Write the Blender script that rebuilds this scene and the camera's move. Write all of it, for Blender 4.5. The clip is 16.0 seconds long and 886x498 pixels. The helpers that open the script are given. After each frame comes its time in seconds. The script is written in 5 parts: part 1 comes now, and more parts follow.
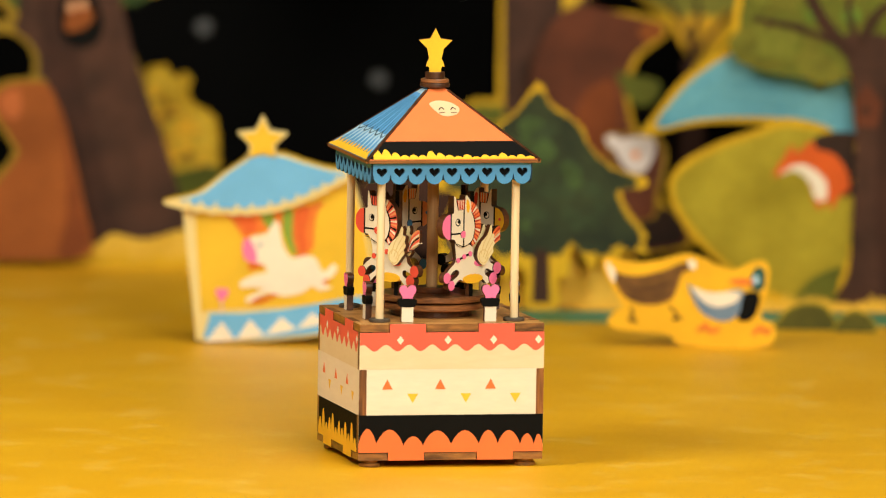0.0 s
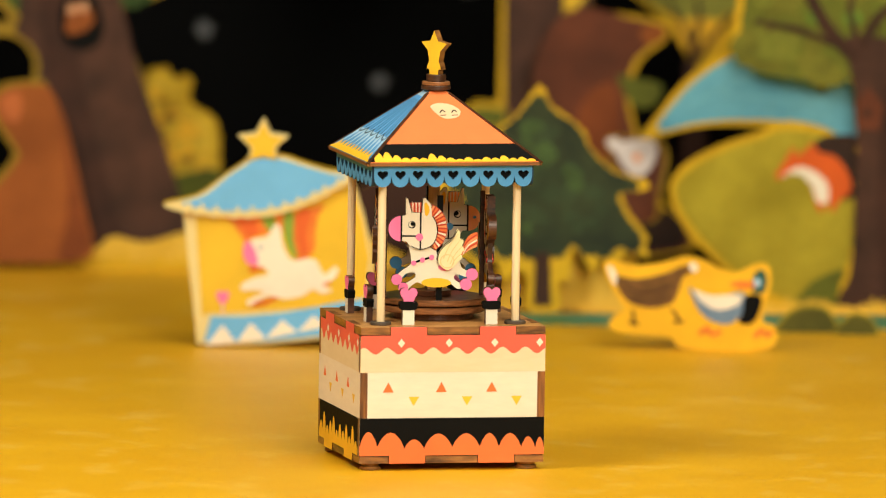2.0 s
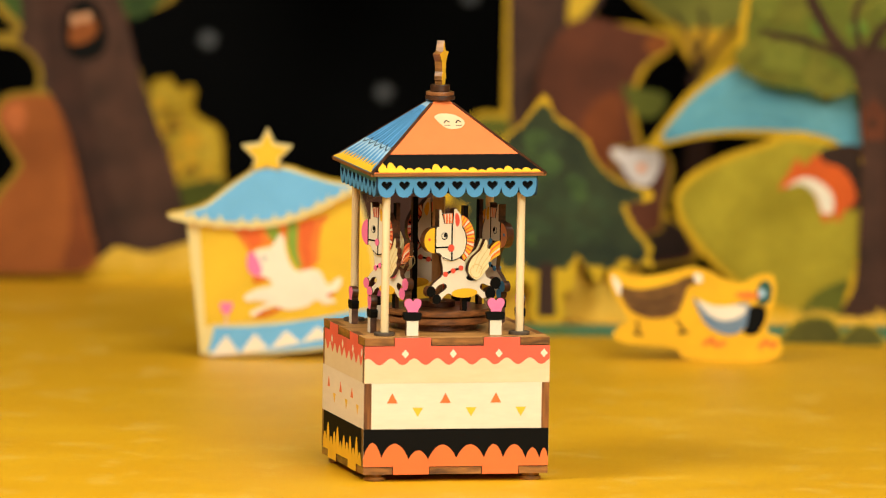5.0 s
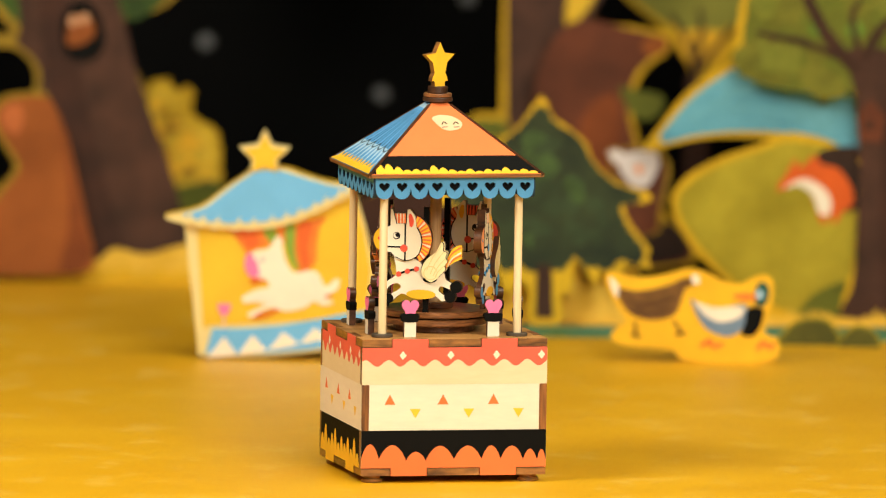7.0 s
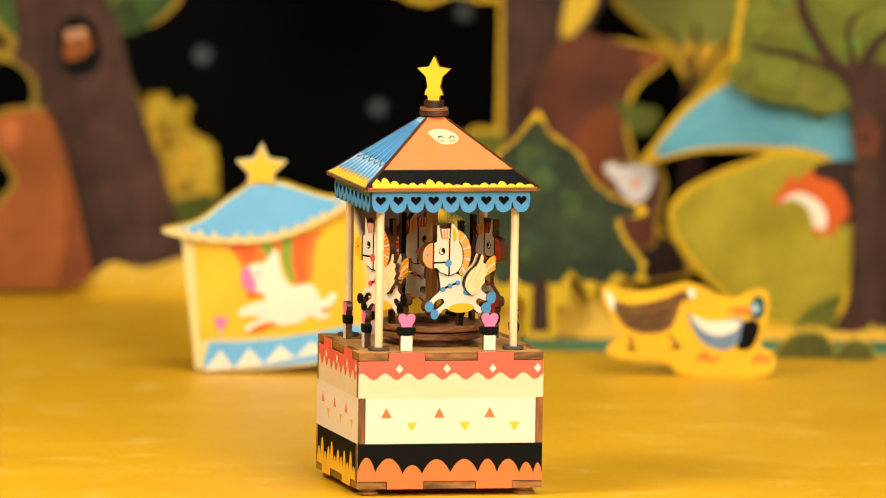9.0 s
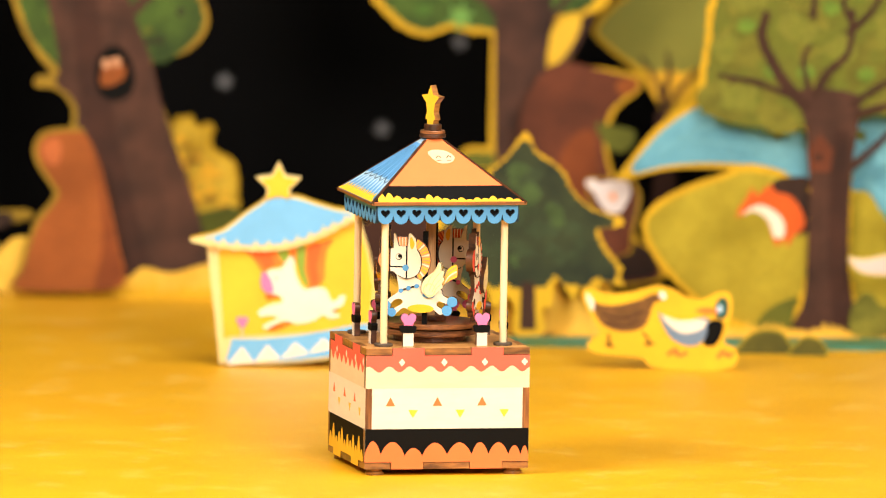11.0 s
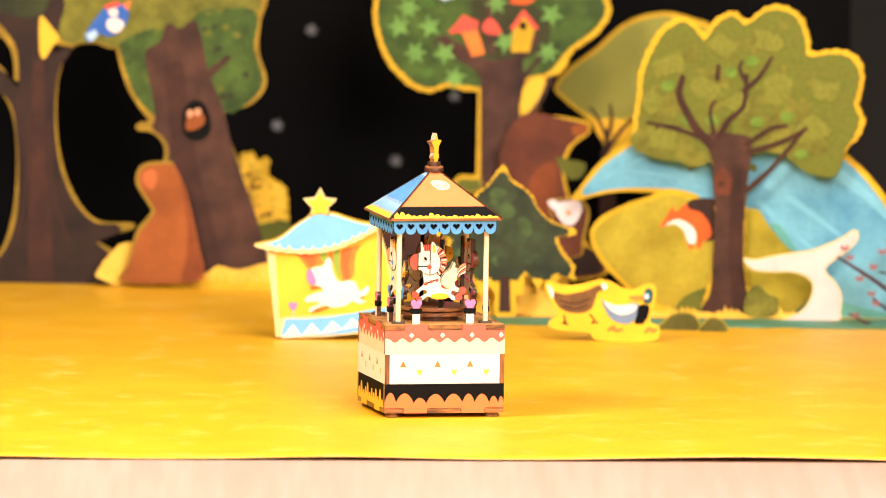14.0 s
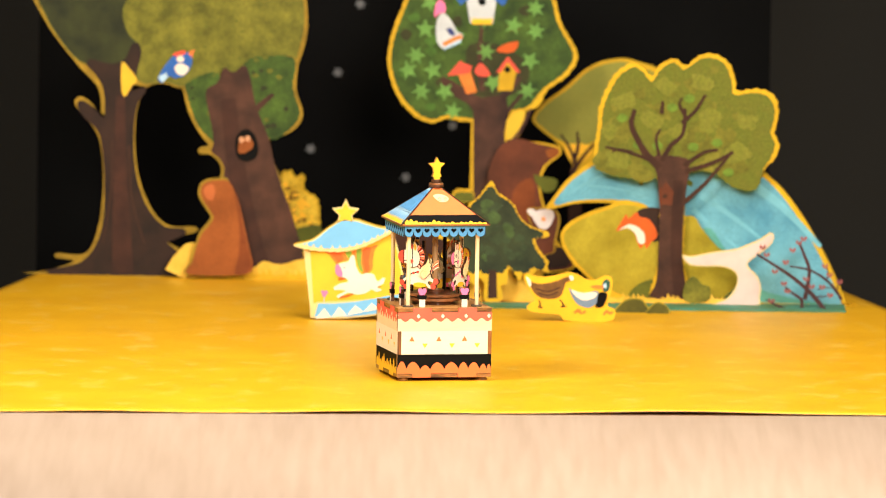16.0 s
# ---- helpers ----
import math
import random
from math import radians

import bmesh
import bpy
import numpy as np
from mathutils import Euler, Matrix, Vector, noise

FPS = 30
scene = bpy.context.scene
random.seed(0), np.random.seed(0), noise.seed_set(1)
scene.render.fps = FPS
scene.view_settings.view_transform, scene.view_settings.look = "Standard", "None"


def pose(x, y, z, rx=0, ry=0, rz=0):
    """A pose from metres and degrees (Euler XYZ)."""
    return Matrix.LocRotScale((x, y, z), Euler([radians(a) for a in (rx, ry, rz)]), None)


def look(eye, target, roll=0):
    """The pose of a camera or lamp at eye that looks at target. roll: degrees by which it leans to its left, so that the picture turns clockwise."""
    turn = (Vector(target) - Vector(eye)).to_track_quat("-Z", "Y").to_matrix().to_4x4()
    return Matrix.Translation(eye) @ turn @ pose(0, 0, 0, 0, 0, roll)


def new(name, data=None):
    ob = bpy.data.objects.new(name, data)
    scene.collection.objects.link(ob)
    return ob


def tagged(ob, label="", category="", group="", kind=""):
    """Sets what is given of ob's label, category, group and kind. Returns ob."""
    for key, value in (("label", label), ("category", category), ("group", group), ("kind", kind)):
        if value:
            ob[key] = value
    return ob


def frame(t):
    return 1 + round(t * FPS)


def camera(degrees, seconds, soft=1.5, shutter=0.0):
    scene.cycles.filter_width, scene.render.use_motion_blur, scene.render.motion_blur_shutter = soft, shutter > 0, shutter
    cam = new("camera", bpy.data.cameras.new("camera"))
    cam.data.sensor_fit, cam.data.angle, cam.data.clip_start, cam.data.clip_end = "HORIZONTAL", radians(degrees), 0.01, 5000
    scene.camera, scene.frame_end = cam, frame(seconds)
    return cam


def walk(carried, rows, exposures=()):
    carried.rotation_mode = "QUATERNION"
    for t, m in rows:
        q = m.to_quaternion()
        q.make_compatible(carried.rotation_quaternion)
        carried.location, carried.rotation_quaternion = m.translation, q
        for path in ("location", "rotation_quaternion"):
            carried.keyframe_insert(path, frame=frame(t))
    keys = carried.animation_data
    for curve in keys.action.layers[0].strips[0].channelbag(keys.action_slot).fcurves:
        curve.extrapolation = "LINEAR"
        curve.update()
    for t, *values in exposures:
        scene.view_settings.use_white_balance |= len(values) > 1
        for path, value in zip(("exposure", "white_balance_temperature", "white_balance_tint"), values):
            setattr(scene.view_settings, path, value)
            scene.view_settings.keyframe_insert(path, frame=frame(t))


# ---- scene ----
cam = camera(3.0, 16.0, soft=1.1)
PATH = [
    (0, (0.0000, -6.7873, 0.7814), (0.00432, 0.00043, 0.08415), 0.90),
    (0.5, (0.0000, -6.7785, 0.7805), (0.00419, 0.00043, 0.08417), 0.90),
    (1, (0.0000, -6.7751, 0.7801), (0.00403, 0.00046, 0.08445), 0.90),
    (1.5, (0.0000, -6.7873, 0.7814), (0.00426, 0.00053, 0.08514), 0.90),
    (2, (0.0000, -6.7777, 0.7804), (0.00387, 0.00054, 0.08527), 0.90),
    (2.5, (0.0000, -6.7741, 0.7800), (0.00323, 0.00061, 0.08592), 0.90),
    (3, (0.0000, -6.7677, 0.7794), (0.00244, 0.00067, 0.08652), 0.90),
    (3.5, (0.0000, -6.7575, 0.7783), (0.00203, 0.00073, 0.08710), 0.90),
    (4, (0.0000, -6.7645, 0.7790), (0.00174, 0.00083, 0.08811), 0.90),
    (6.5, (0.0000, -6.7618, 0.7788), (0.00308, 0.00102, 0.08993), 0.90),
    (7, (0.0000, -6.7669, 0.7793), (0.00311, 0.00103, 0.09008), 0.90),
    (7.5, (0.0000, -6.7654, 0.7791), (0.00317, 0.00112, 0.09095), 0.90),
    (8, (0.0000, -6.7643, 0.7790), (0.00329, 0.00123, 0.09206), 0.90),
    (8.5, (0.0000, -6.7690, 0.7795), (0.00391, 0.00144, 0.09410), 0.90),
    (9, (0.0000, -6.7800, 0.7806), (0.00451, 0.00159, 0.09559), 0.90),
    (11.5, (0.0000, -8.0888, 0.9159), (0.00587, 0.00204, 0.10003), 0.90),
    (12, (0.0000, -8.5618, 0.9648), (0.00635, 0.00214, 0.10096), 0.90),
    (12.5, (0.0000, -8.8683, 0.9964), (0.00684, 0.00219, 0.10143), 0.90),
    (13, (0.0000, -9.2884, 1.0399), (0.00665, 0.00215, 0.10110), 0.90),
    (13.5, (0.0000, -9.8062, 1.0934), (0.00667, 0.00216, 0.10110), 0.90),
    (14, (0.0000, -10.4627, 1.1612), (0.00639, 0.00216, 0.10111), 0.90),
    (14.5, (0.0000, -10.9061, 1.2070), (0.00625, 0.00209, 0.10047), 0.90),
    (15, (0.0000, -11.6979, 1.2889), (0.00645, 0.00211, 0.10062), 0.90),
    (15.5, (0.0000, -12.5769, 1.3797), (0.00656, 0.00213, 0.10082), 0.90),
    (16, (0.0000, -13.2931, 1.4537), (0.00620, 0.00211, 0.10056), 0.90),
]
EXPOSURE = [(0, -0.29, 6500, 4), (6.5, -0.2, 6500, 4), (9.2, 0.02, 6500, 6), (11.5, 0.44, 6500, 18), (12.5, 0.57, 6500, 22), (13.5, 0.69, 6500, 24), (14.5, 0.68, 6500, 24), (16, 0.43, 6500, 12)]
cam.data.dof.use_dof, cam.data.dof.aperture_fstop = True, 11.5
walk(cam, [(t, look(eye, target, roll)) for t, eye, target, roll in PATH], EXPOSURE)

TURN = 21.43       # degrees a second by which the carousel goes round, clockwise from above
BOX_YAW = 13.0

# ---- light, all unseen: large softbox in front, weaker at left, fill added overhead ----
world = bpy.data.worlds.new("studio_world")
scene.world = world
world.use_nodes = True
world.node_tree.nodes["Background"].inputs[0].default_value = (1.0, 0.93, 0.82, 1)
world.node_tree.nodes["Background"].inputs[1].default_value = 0.25


def softbox(name, eye, target, size, watts, colour):
    lamp = bpy.data.lights.new(name, "AREA")
    lamp.shape, lamp.size, lamp.energy, lamp.color = "SQUARE", size, watts, colour
    ob = new(name, lamp)
    ob.matrix_basis = look(eye, target)
    return ob


softbox("key_softbox", (0.45, -1.35, 0.8), (0.0, 0.0, 0.07), 0.62, 25, (1.0, 0.91, 0.76))
softbox("side_softbox", (-0.55, -0.42, 0.8), (0.0, 0.0, 0.03), 0.35, 9.0, (1.0, 0.91, 0.76))
# no overhead source is known; this fill brightens the paper and upper faces
softbox("top_fill", (0.35, -0.25, 1.25), (0.05, 0.1, 0.0), 0.8, 12, (1.0, 0.91, 0.76))

# ---- materials ----
MATS = {}


def rgb(r, g, b):
    """An sRGB colour of 0 to 255 as linear values."""
    return tuple(((c / 255 + 0.055) / 1.055) ** 2.4 if c > 10 else c / 255 / 12.92 for c in (r, g, b)) + (1.0,)


def paint(name, colour, vary=0.12, size=60.0, rough=0.6, fine=900.0, bump=0.08, second=None, detail=5.0):
    """Print or paint on board: the colour, broken up at a coarse and a fine scale. size and fine: cells a metre."""
    if name in MATS:
        return MATS[name]
    mat = bpy.data.materials.new(name)
    mat.use_nodes = True
    n, links = mat.node_tree.nodes, mat.node_tree.links
    bsdf = n["Principled BSDF"]
    at = n.new("ShaderNodeTexCoord")
    coarse, grain, fibre = (n.new("ShaderNodeTexNoise") for _ in range(3))
    coarse.inputs["Scale"].default_value, coarse.inputs["Detail"].default_value = size, detail
    grain.inputs["Scale"].default_value, grain.inputs["Detail"].default_value = fine, 3.0
    fibre.inputs["Scale"].default_value = fine * 1.7
    ramp = n.new("ShaderNodeMapRange")
    ramp.inputs[1].default_value, ramp.inputs[2].default_value = 0.32, 0.68
    mix = n.new("ShaderNodeMix")
    mix.data_type = "RGBA"
    mix.inputs[6].default_value = tuple(c * (1 - vary) for c in colour[:3]) + (1,)
    mix.inputs[7].default_value = second or tuple(min(1, c * (1 + vary)) for c in colour[:3]) + (1,)
    hue = n.new("ShaderNodeHueSaturation")
    val = n.new("ShaderNodeMapRange")
    if vary >= 0.2:
        val.inputs[1].default_value, val.inputs[2].default_value = 0.3, 0.7
    val.inputs[3].default_value, val.inputs[4].default_value = 1 - vary * 0.8, 1 + vary * 0.8
    gloss = n.new("ShaderNodeMapRange")
    gloss.inputs[3].default_value, gloss.inputs[4].default_value = rough - 0.1, rough + 0.1
    relief = n.new("ShaderNodeBump")
    relief.inputs["Strength"].default_value, relief.inputs["Distance"].default_value = bump, 0.0006
    for t in (coarse, grain, fibre):
        links.new(at.outputs["Object"], t.inputs["Vector"])
    links.new(coarse.outputs[0], ramp.inputs[0])
    links.new(ramp.outputs[0], mix.inputs[0])
    links.new(mix.outputs[2], hue.inputs["Color"])
    links.new(grain.outputs[0], val.inputs[0])
    links.new(val.outputs[0], hue.inputs["Value"])
    links.new(hue.outputs[0], bsdf.inputs["Base Color"])
    links.new(grain.outputs[0], gloss.inputs[0])
    links.new(gloss.outputs[0], bsdf.inputs["Roughness"])
    if rough > 0.5:
        bsdf.inputs["Specular IOR Level"].default_value = 0.25      # matt print
    links.new(fibre.outputs[0], relief.inputs["Height"])
    links.new(relief.outputs[0], bsdf.inputs["Normal"])
    MATS[name] = mat
    return mat


def wood(name, dark, light, stretch=(900, 90, 90), rough=0.55, bump=0.2, blend=0.5):
    """Grain that runs along the axis with the small stretch, with darker scorched streaks."""
    if name in MATS:
        return MATS[name]
    mat = bpy.data.materials.new(name)
    mat.use_nodes = True
    n, links = mat.node_tree.nodes, mat.node_tree.links
    bsdf = n["Principled BSDF"]
    at, place = n.new("ShaderNodeTexCoord"), n.new("ShaderNodeMapping")
    place.inputs["Scale"].default_value = stretch
    grain, broad = n.new("ShaderNodeTexNoise"), n.new("ShaderNodeTexNoise")
    grain.inputs["Scale"].default_value, grain.inputs["Detail"].default_value = 1.0, 6.0
    broad.inputs["Scale"].default_value, broad.inputs["Detail"].default_value = 0.13, 3.0
    add = n.new("ShaderNodeMix")
    add.inputs[0].default_value = blend
    ramp = n.new("ShaderNodeMapRange")
    ramp.inputs[1].default_value, ramp.inputs[2].default_value = 0.35, 0.65
    mix = n.new("ShaderNodeMix")
    mix.data_type = "RGBA"
    mix.inputs[6].default_value, mix.inputs[7].default_value = dark, light
    relief = n.new("ShaderNodeBump")
    relief.inputs["Strength"].default_value, relief.inputs["Distance"].default_value = bump, 0.0004
    bsdf.inputs["Roughness"].default_value = rough
    links.new(at.outputs["Object"], place.inputs["Vector"])
    for t in (grain, broad):
        links.new(place.outputs[0], t.inputs["Vector"])
    links.new(grain.outputs[0], add.inputs[2])
    links.new(broad.outputs[0], add.inputs[3])
    links.new(add.outputs[0], ramp.inputs[0])
    links.new(ramp.outputs[0], mix.inputs[0])
    links.new(mix.outputs[2], bsdf.inputs["Base Color"])
    links.new(grain.outputs[0], relief.inputs["Height"])
    links.new(relief.outputs[0], bsdf.inputs["Normal"])
    MATS[name] = mat
    return mat


# carousel
SCORCH = wood("scorched_plywood_edge", rgb(44, 22, 9), rgb(178, 120, 60), (150, 150, 620), rough=0.35)
TONGUE = wood("sawn_upright_edge", rgb(60, 30, 12), rgb(170, 108, 52), (700, 700, 60), rough=0.35)
EAVE = wood("golden_eave_edge", rgb(96, 54, 20), rgb(176, 116, 50), (50, 50, 900), rough=0.35)
HIPWOOD = wood("dark_hip_edge", rgb(30, 17, 10), rgb(92, 54, 28), (300, 300, 300), rough=0.4)
EDGE = wood("burnt_edge", rgb(36, 20, 12), rgb(98, 57, 30), (500, 500, 1100), rough=0.4)
PLY = wood("bare_plywood", rgb(150, 98, 46), rgb(214, 158, 92), (60, 600, 600), rough=0.4)
BROWN = wood("stained_wood", rgb(62, 32, 18), rgb(120, 70, 40), (120, 700, 700), rough=0.35)
RINGWOOD = wood("turned_plywood", rgb(60, 31, 16), rgb(164, 106, 62), (220, 220, 1500), rough=0.28)
RING = wood("dark_ring", rgb(48, 38, 30), rgb(96, 82, 66), (400, 400, 400))
DOWEL = wood("beech_dowel", rgb(226, 196, 146), rgb(244, 222, 182), (900, 900, 60))
CREAM = wood("cream_print", rgb(234, 217, 195), rgb(242, 227, 205), (120, 120, 500), bump=0.05)
WHITE = paint("white_print", rgb(236, 224, 202), 0.04)
CREAM_BAND = wood("warm_cream_print", rgb(228, 205, 166), rgb(234, 213, 178), (120, 120, 500), bump=0.05)
CORAL = paint("coral_print", rgb(233, 101, 80), 0.05)
ORANGE = paint("orange_print", rgb(236, 120, 64), 0.05)
BLACK = paint("black_print", rgb(9, 9, 8), 0.2, rough=0.7)
BLACK.node_tree.nodes["Principled BSDF"].inputs["Specular IOR Level"].default_value = 0.12
VOID = paint("matt_black", rgb(10, 8, 7), 0.2, rough=0.9)
SUN = paint("yellow_print", rgb(246, 188, 46), 0.06)
PALE_SUN = paint("pale_yellow_print", rgb(242, 194, 60), 0.06)
BLUE = paint("blue_print", rgb(84, 152, 206), 0.07)
AZURE = paint("azure_print", rgb(104, 168, 222), 0.08)
SKY = paint("pale_blue_print", rgb(172, 206, 230), 0.08)
DEEP = paint("navy_print", rgb(32, 60, 84), 0.1)
PINK = paint("pink_print", rgb(246, 122, 172), 0.05)
RED = paint("red_print", rgb(232, 86, 66), 0.05)
PEACH = paint("peach_print", rgb(244, 160, 106), 0.05)
WING = paint("wing_print", rgb(238, 221, 172), 0.06)
QUILL = paint("quill_print", rgb(224, 200, 142), 0.06)
WINE = paint("dark_red_print", rgb(196, 70, 44), 0.08)
# dowel colour darkened: the shade under the roof is put into it
BEIGE = wood("shaded_dowel", rgb(176, 134, 88), rgb(206, 166, 118), (900, 900, 60))
CLOUD = paint("cloud_print", rgb(224, 190, 150), 0.04)

# scenery
BORDER = paint("yellow_board", rgb(208, 165, 28), 0.16, 40)
GOLD = paint("dull_gold_board", rgb(150, 120, 30), 0.25, 60)
BRIGHT = paint("bright_yellow_board", rgb(236, 180, 36), 0.12, 40)
GRASS = paint("ochre_grass", rgb(220, 172, 36), 0.2, 30, second=rgb(240, 200, 84))
BARK = paint("brown_bark", rgb(56, 35, 27), 0.25, 50, second=rgb(84, 53, 40))
BARK_MID = paint("shaded_bark", rgb(52, 30, 23), 0.25, 50, second=rgb(70, 40, 29))
BARK_DARK = paint("dark_bark", rgb(36, 25, 20), 0.3, 35, second=rgb(54, 34, 25))
TWIG = paint("dark_twig", rgb(60, 35, 24), 0.2)
BEAR = paint("russet_fur", rgb(140, 74, 25), 0.2, 25, second=rgb(166, 92, 38))
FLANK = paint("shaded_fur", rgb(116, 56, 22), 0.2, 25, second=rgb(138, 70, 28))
SNOUT = paint("pale_fur", rgb(186, 102, 54), 0.15, 40)
HIDE = paint("brown_fur", rgb(82, 42, 25), 0.22, 30, second=rgb(116, 60, 35))
OLIVE = paint("olive_leaves", rgb(96, 97, 26), 0.25, 60, second=rgb(126, 123, 40), fine=420)
CLUMP = paint("clump_leaves", rgb(140, 141, 50), 0.3, 140, second=rgb(112, 117, 36), fine=560)
SPOT = paint("fresh_green", rgb(96, 124, 40), 0.25, 120)
LIME = paint("lime_leaves", rgb(124, 126, 40), 0.34, 130, second=rgb(98, 106, 30), fine=560)
PALE = paint("pale_olive_leaves", rgb(162, 156, 64), 0.18, 24, second=rgb(130, 132, 54), fine=420)
FOREST = paint("forest_leaves", rgb(48, 72, 26), 0.3, 60, second=rgb(72, 98, 34), fine=420)
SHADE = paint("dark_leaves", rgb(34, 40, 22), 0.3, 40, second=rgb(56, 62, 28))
FIR = paint("fir_needles", rgb(38, 48, 33), 0.25, 50, second=rgb(56, 66, 38))
FIR_DIM = paint("fir_dim", rgb(52, 66, 40), 0.3, 120)
FIR_LIGHT = paint("fir_light", rgb(62, 82, 42), 0.3, 120)
REDWOOD = paint("reddish_bark", rgb(84, 47, 29), 0.25, 40, second=rgb(64, 38, 28))
LEAF = paint("bright_leaf", rgb(104, 150, 70), 0.2, 90)
UNDER = paint("leaf_shade", rgb(52, 54, 24), 0.3, 60)
FROND = paint("frond_green", rgb(66, 100, 34), 0.25, 90)
UMBER = paint("umber_leaves", rgb(138, 100, 18), 0.25, 110)
BUSH = paint("mustard_bush", rgb(226, 178, 32), 0.3, 110, second=rgb(242, 202, 64), fine=500)
WATER = paint("blue_water", rgb(86, 158, 188), 0.2, 22, second=rgb(120, 186, 204))
TEAL = paint("teal_water", rgb(70, 146, 138), 0.2, 22, second=rgb(100, 172, 160))
STREAK = paint("water_streak", rgb(112, 178, 197), 0.12, 60)
HILL = paint("hill_green", rgb(156, 138, 26), 0.2, 30, second=rgb(182, 164, 46))
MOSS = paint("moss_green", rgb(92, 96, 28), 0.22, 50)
FOX = paint("fox_orange", rgb(214, 92, 32), 0.1)
PAPER = paint("paper_white", rgb(240, 226, 206), 0.06)
BLUSH = paint("blush_white", rgb(228, 194, 186), 0.08, 60)
BIRD = paint("bird_blue", rgb(46, 98, 178), 0.12)
DRAKE = paint("drake_green", rgb(34, 84, 74), 0.15)
DUCK = paint("duck_brown", rgb(110, 76, 36), 0.2, 150)
DOVE = paint("dove_grey", rgb(198, 204, 208), 0.08, 80)
NAVY = paint("wing_navy", rgb(52, 62, 118), 0.12)
SLATE = paint("slate_grey", rgb(110, 132, 156), 0.12)
ROSE = paint("rose_twig", rgb(66, 38, 40), 0.2)
SHRUB = paint("shrub_green", rgb(76, 74, 20), 0.25, 80, second=rgb(96, 92, 28))
ROSEBUD = paint("rose_bud", rgb(150, 84, 82), 0.15)
BOOTH_Y = paint("booth_yellow", rgb(228, 184, 50), 0.08, 40)
BOOTH_B = paint("booth_blue", rgb(114, 180, 228), 0.08, 40)
BOOTH_W = paint("booth_cream", rgb(226, 204, 140), 0.05)
RAINBOW = paint("rainbow_orange", rgb(228, 126, 50), 0.12, 90)
DRAPE = paint("red_orange_drape", rgb(222, 102, 46), 0.12, 90)
SPROUT = paint("rainbow_green", rgb(136, 164, 60), 0.1, 90)
NIGHT = paint("black_cloth", rgb(8, 8, 8), 0.3, 12, rough=0.9)
NIGHT.node_tree.nodes["Principled BSDF"].inputs["Specular IOR Level"].default_value = 0.12
FLAKE = paint("grey_star_print", rgb(122, 122, 124), 0.2)
TAN = paint("owl_tan", rgb(204, 150, 112), 0.15)
TABLE = wood("birch_table", rgb(164, 142, 124), rgb(175, 154, 137), (110, 4, 110), rough=0.5, bump=0.04, blend=0.1)
LAMB = paint("lamb_white", rgb(218, 208, 206), 0.05)
WALL = paint("grey_wall", rgb(74, 72, 68), 0.1, 3, rough=0.9)
PLASTER = paint("pale_plaster", rgb(190, 184, 172), 0.06, 3, rough=0.9)
CARPET = paint("floor_carpet", rgb(96, 88, 80), 0.15, 30, rough=0.95)


def ground_paper():
    """Yellow brushed paper: broad mottling, long pale brush strokes and fine grain."""
    mat = paint("yellow_paper", rgb(220, 161, 9), 0.035, 14, 0.45, 600, 0.08, rgb(226, 170, 19))
    n, links = mat.node_tree.nodes, mat.node_tree.links
    at, place, stroke = n.new("ShaderNodeTexCoord"), n.new("ShaderNodeMapping"), n.new("ShaderNodeTexNoise")
    place.inputs["Scale"].default_value = (36, 24, 1)
    stroke.inputs["Scale"].default_value, stroke.inputs["Detail"].default_value = 1.0, 9.0
    stroke.inputs["Roughness"].default_value = 0.68
    ramp = n.new("ShaderNodeMapRange")
    ramp.inputs[1].default_value, ramp.inputs[2].default_value, ramp.inputs[4].default_value = 0.53, 0.72, 0.5
    mix = n.new("ShaderNodeMix")
    mix.data_type = "RGBA"
    mix.inputs[7].default_value = rgb(238, 200, 96)
    links.new(at.outputs["Object"], place.inputs["Vector"])
    links.new(place.outputs[0], stroke.inputs["Vector"])
    links.new(stroke.outputs[0], ramp.inputs[0])
    links.new(ramp.outputs[0], mix.inputs[0])
    old = n["Principled BSDF"].inputs["Base Color"].links[0].from_socket
    links.new(old, mix.inputs[6])
    links.new(mix.outputs[2], n["Principled BSDF"].inputs["Base Color"])
    return mat


# ---- mesh helpers ----
def part(name, bm, material, parent=None, label=""):
    """One mesh object out of a bmesh, under a thing or a part."""
    me = bpy.data.meshes.new(name)
    bm.to_mesh(me)
    bm.free()
    for m in material if isinstance(material, (list, tuple)) else (material,):
        me.materials.append(m)
    ob = new(name, me)
    ob.parent = parent
    return tagged(ob, label)


def empty(name, x, y, z=0.0, rz=0.0):
    ob = new(name)
    ob.empty_display_size = 0.02
    ob.matrix_basis = pose(x, y, z, 0, 0, rz)
    return ob


def smooth(points, steps=5, closed=True):
    """A rounded line through a few points (Catmull-Rom)."""
    out, n = [], len(points)
    for i in range(n if closed else n - 1):
        a, b, c, d = (points[(i + k) % n] if closed else points[min(max(i + k, 0), n - 1)] for k in (-1, 0, 1, 2))
        for s in range(steps):
            t = s / steps
            out.append(tuple(0.5 * (2 * b[k] + (c[k] - a[k]) * t + (2 * a[k] - 5 * b[k] + 4 * c[k] - d[k]) * t * t
                                    + (3 * b[k] - a[k] - 3 * c[k] + d[k]) * t ** 3) for k in (0, 1)))
    return out if closed else out + [tuple(points[-1])]


def area2(points):
    return sum(a[0] * b[1] - b[0] * a[1] for a, b in zip(points, points[1:] + points[:1]))


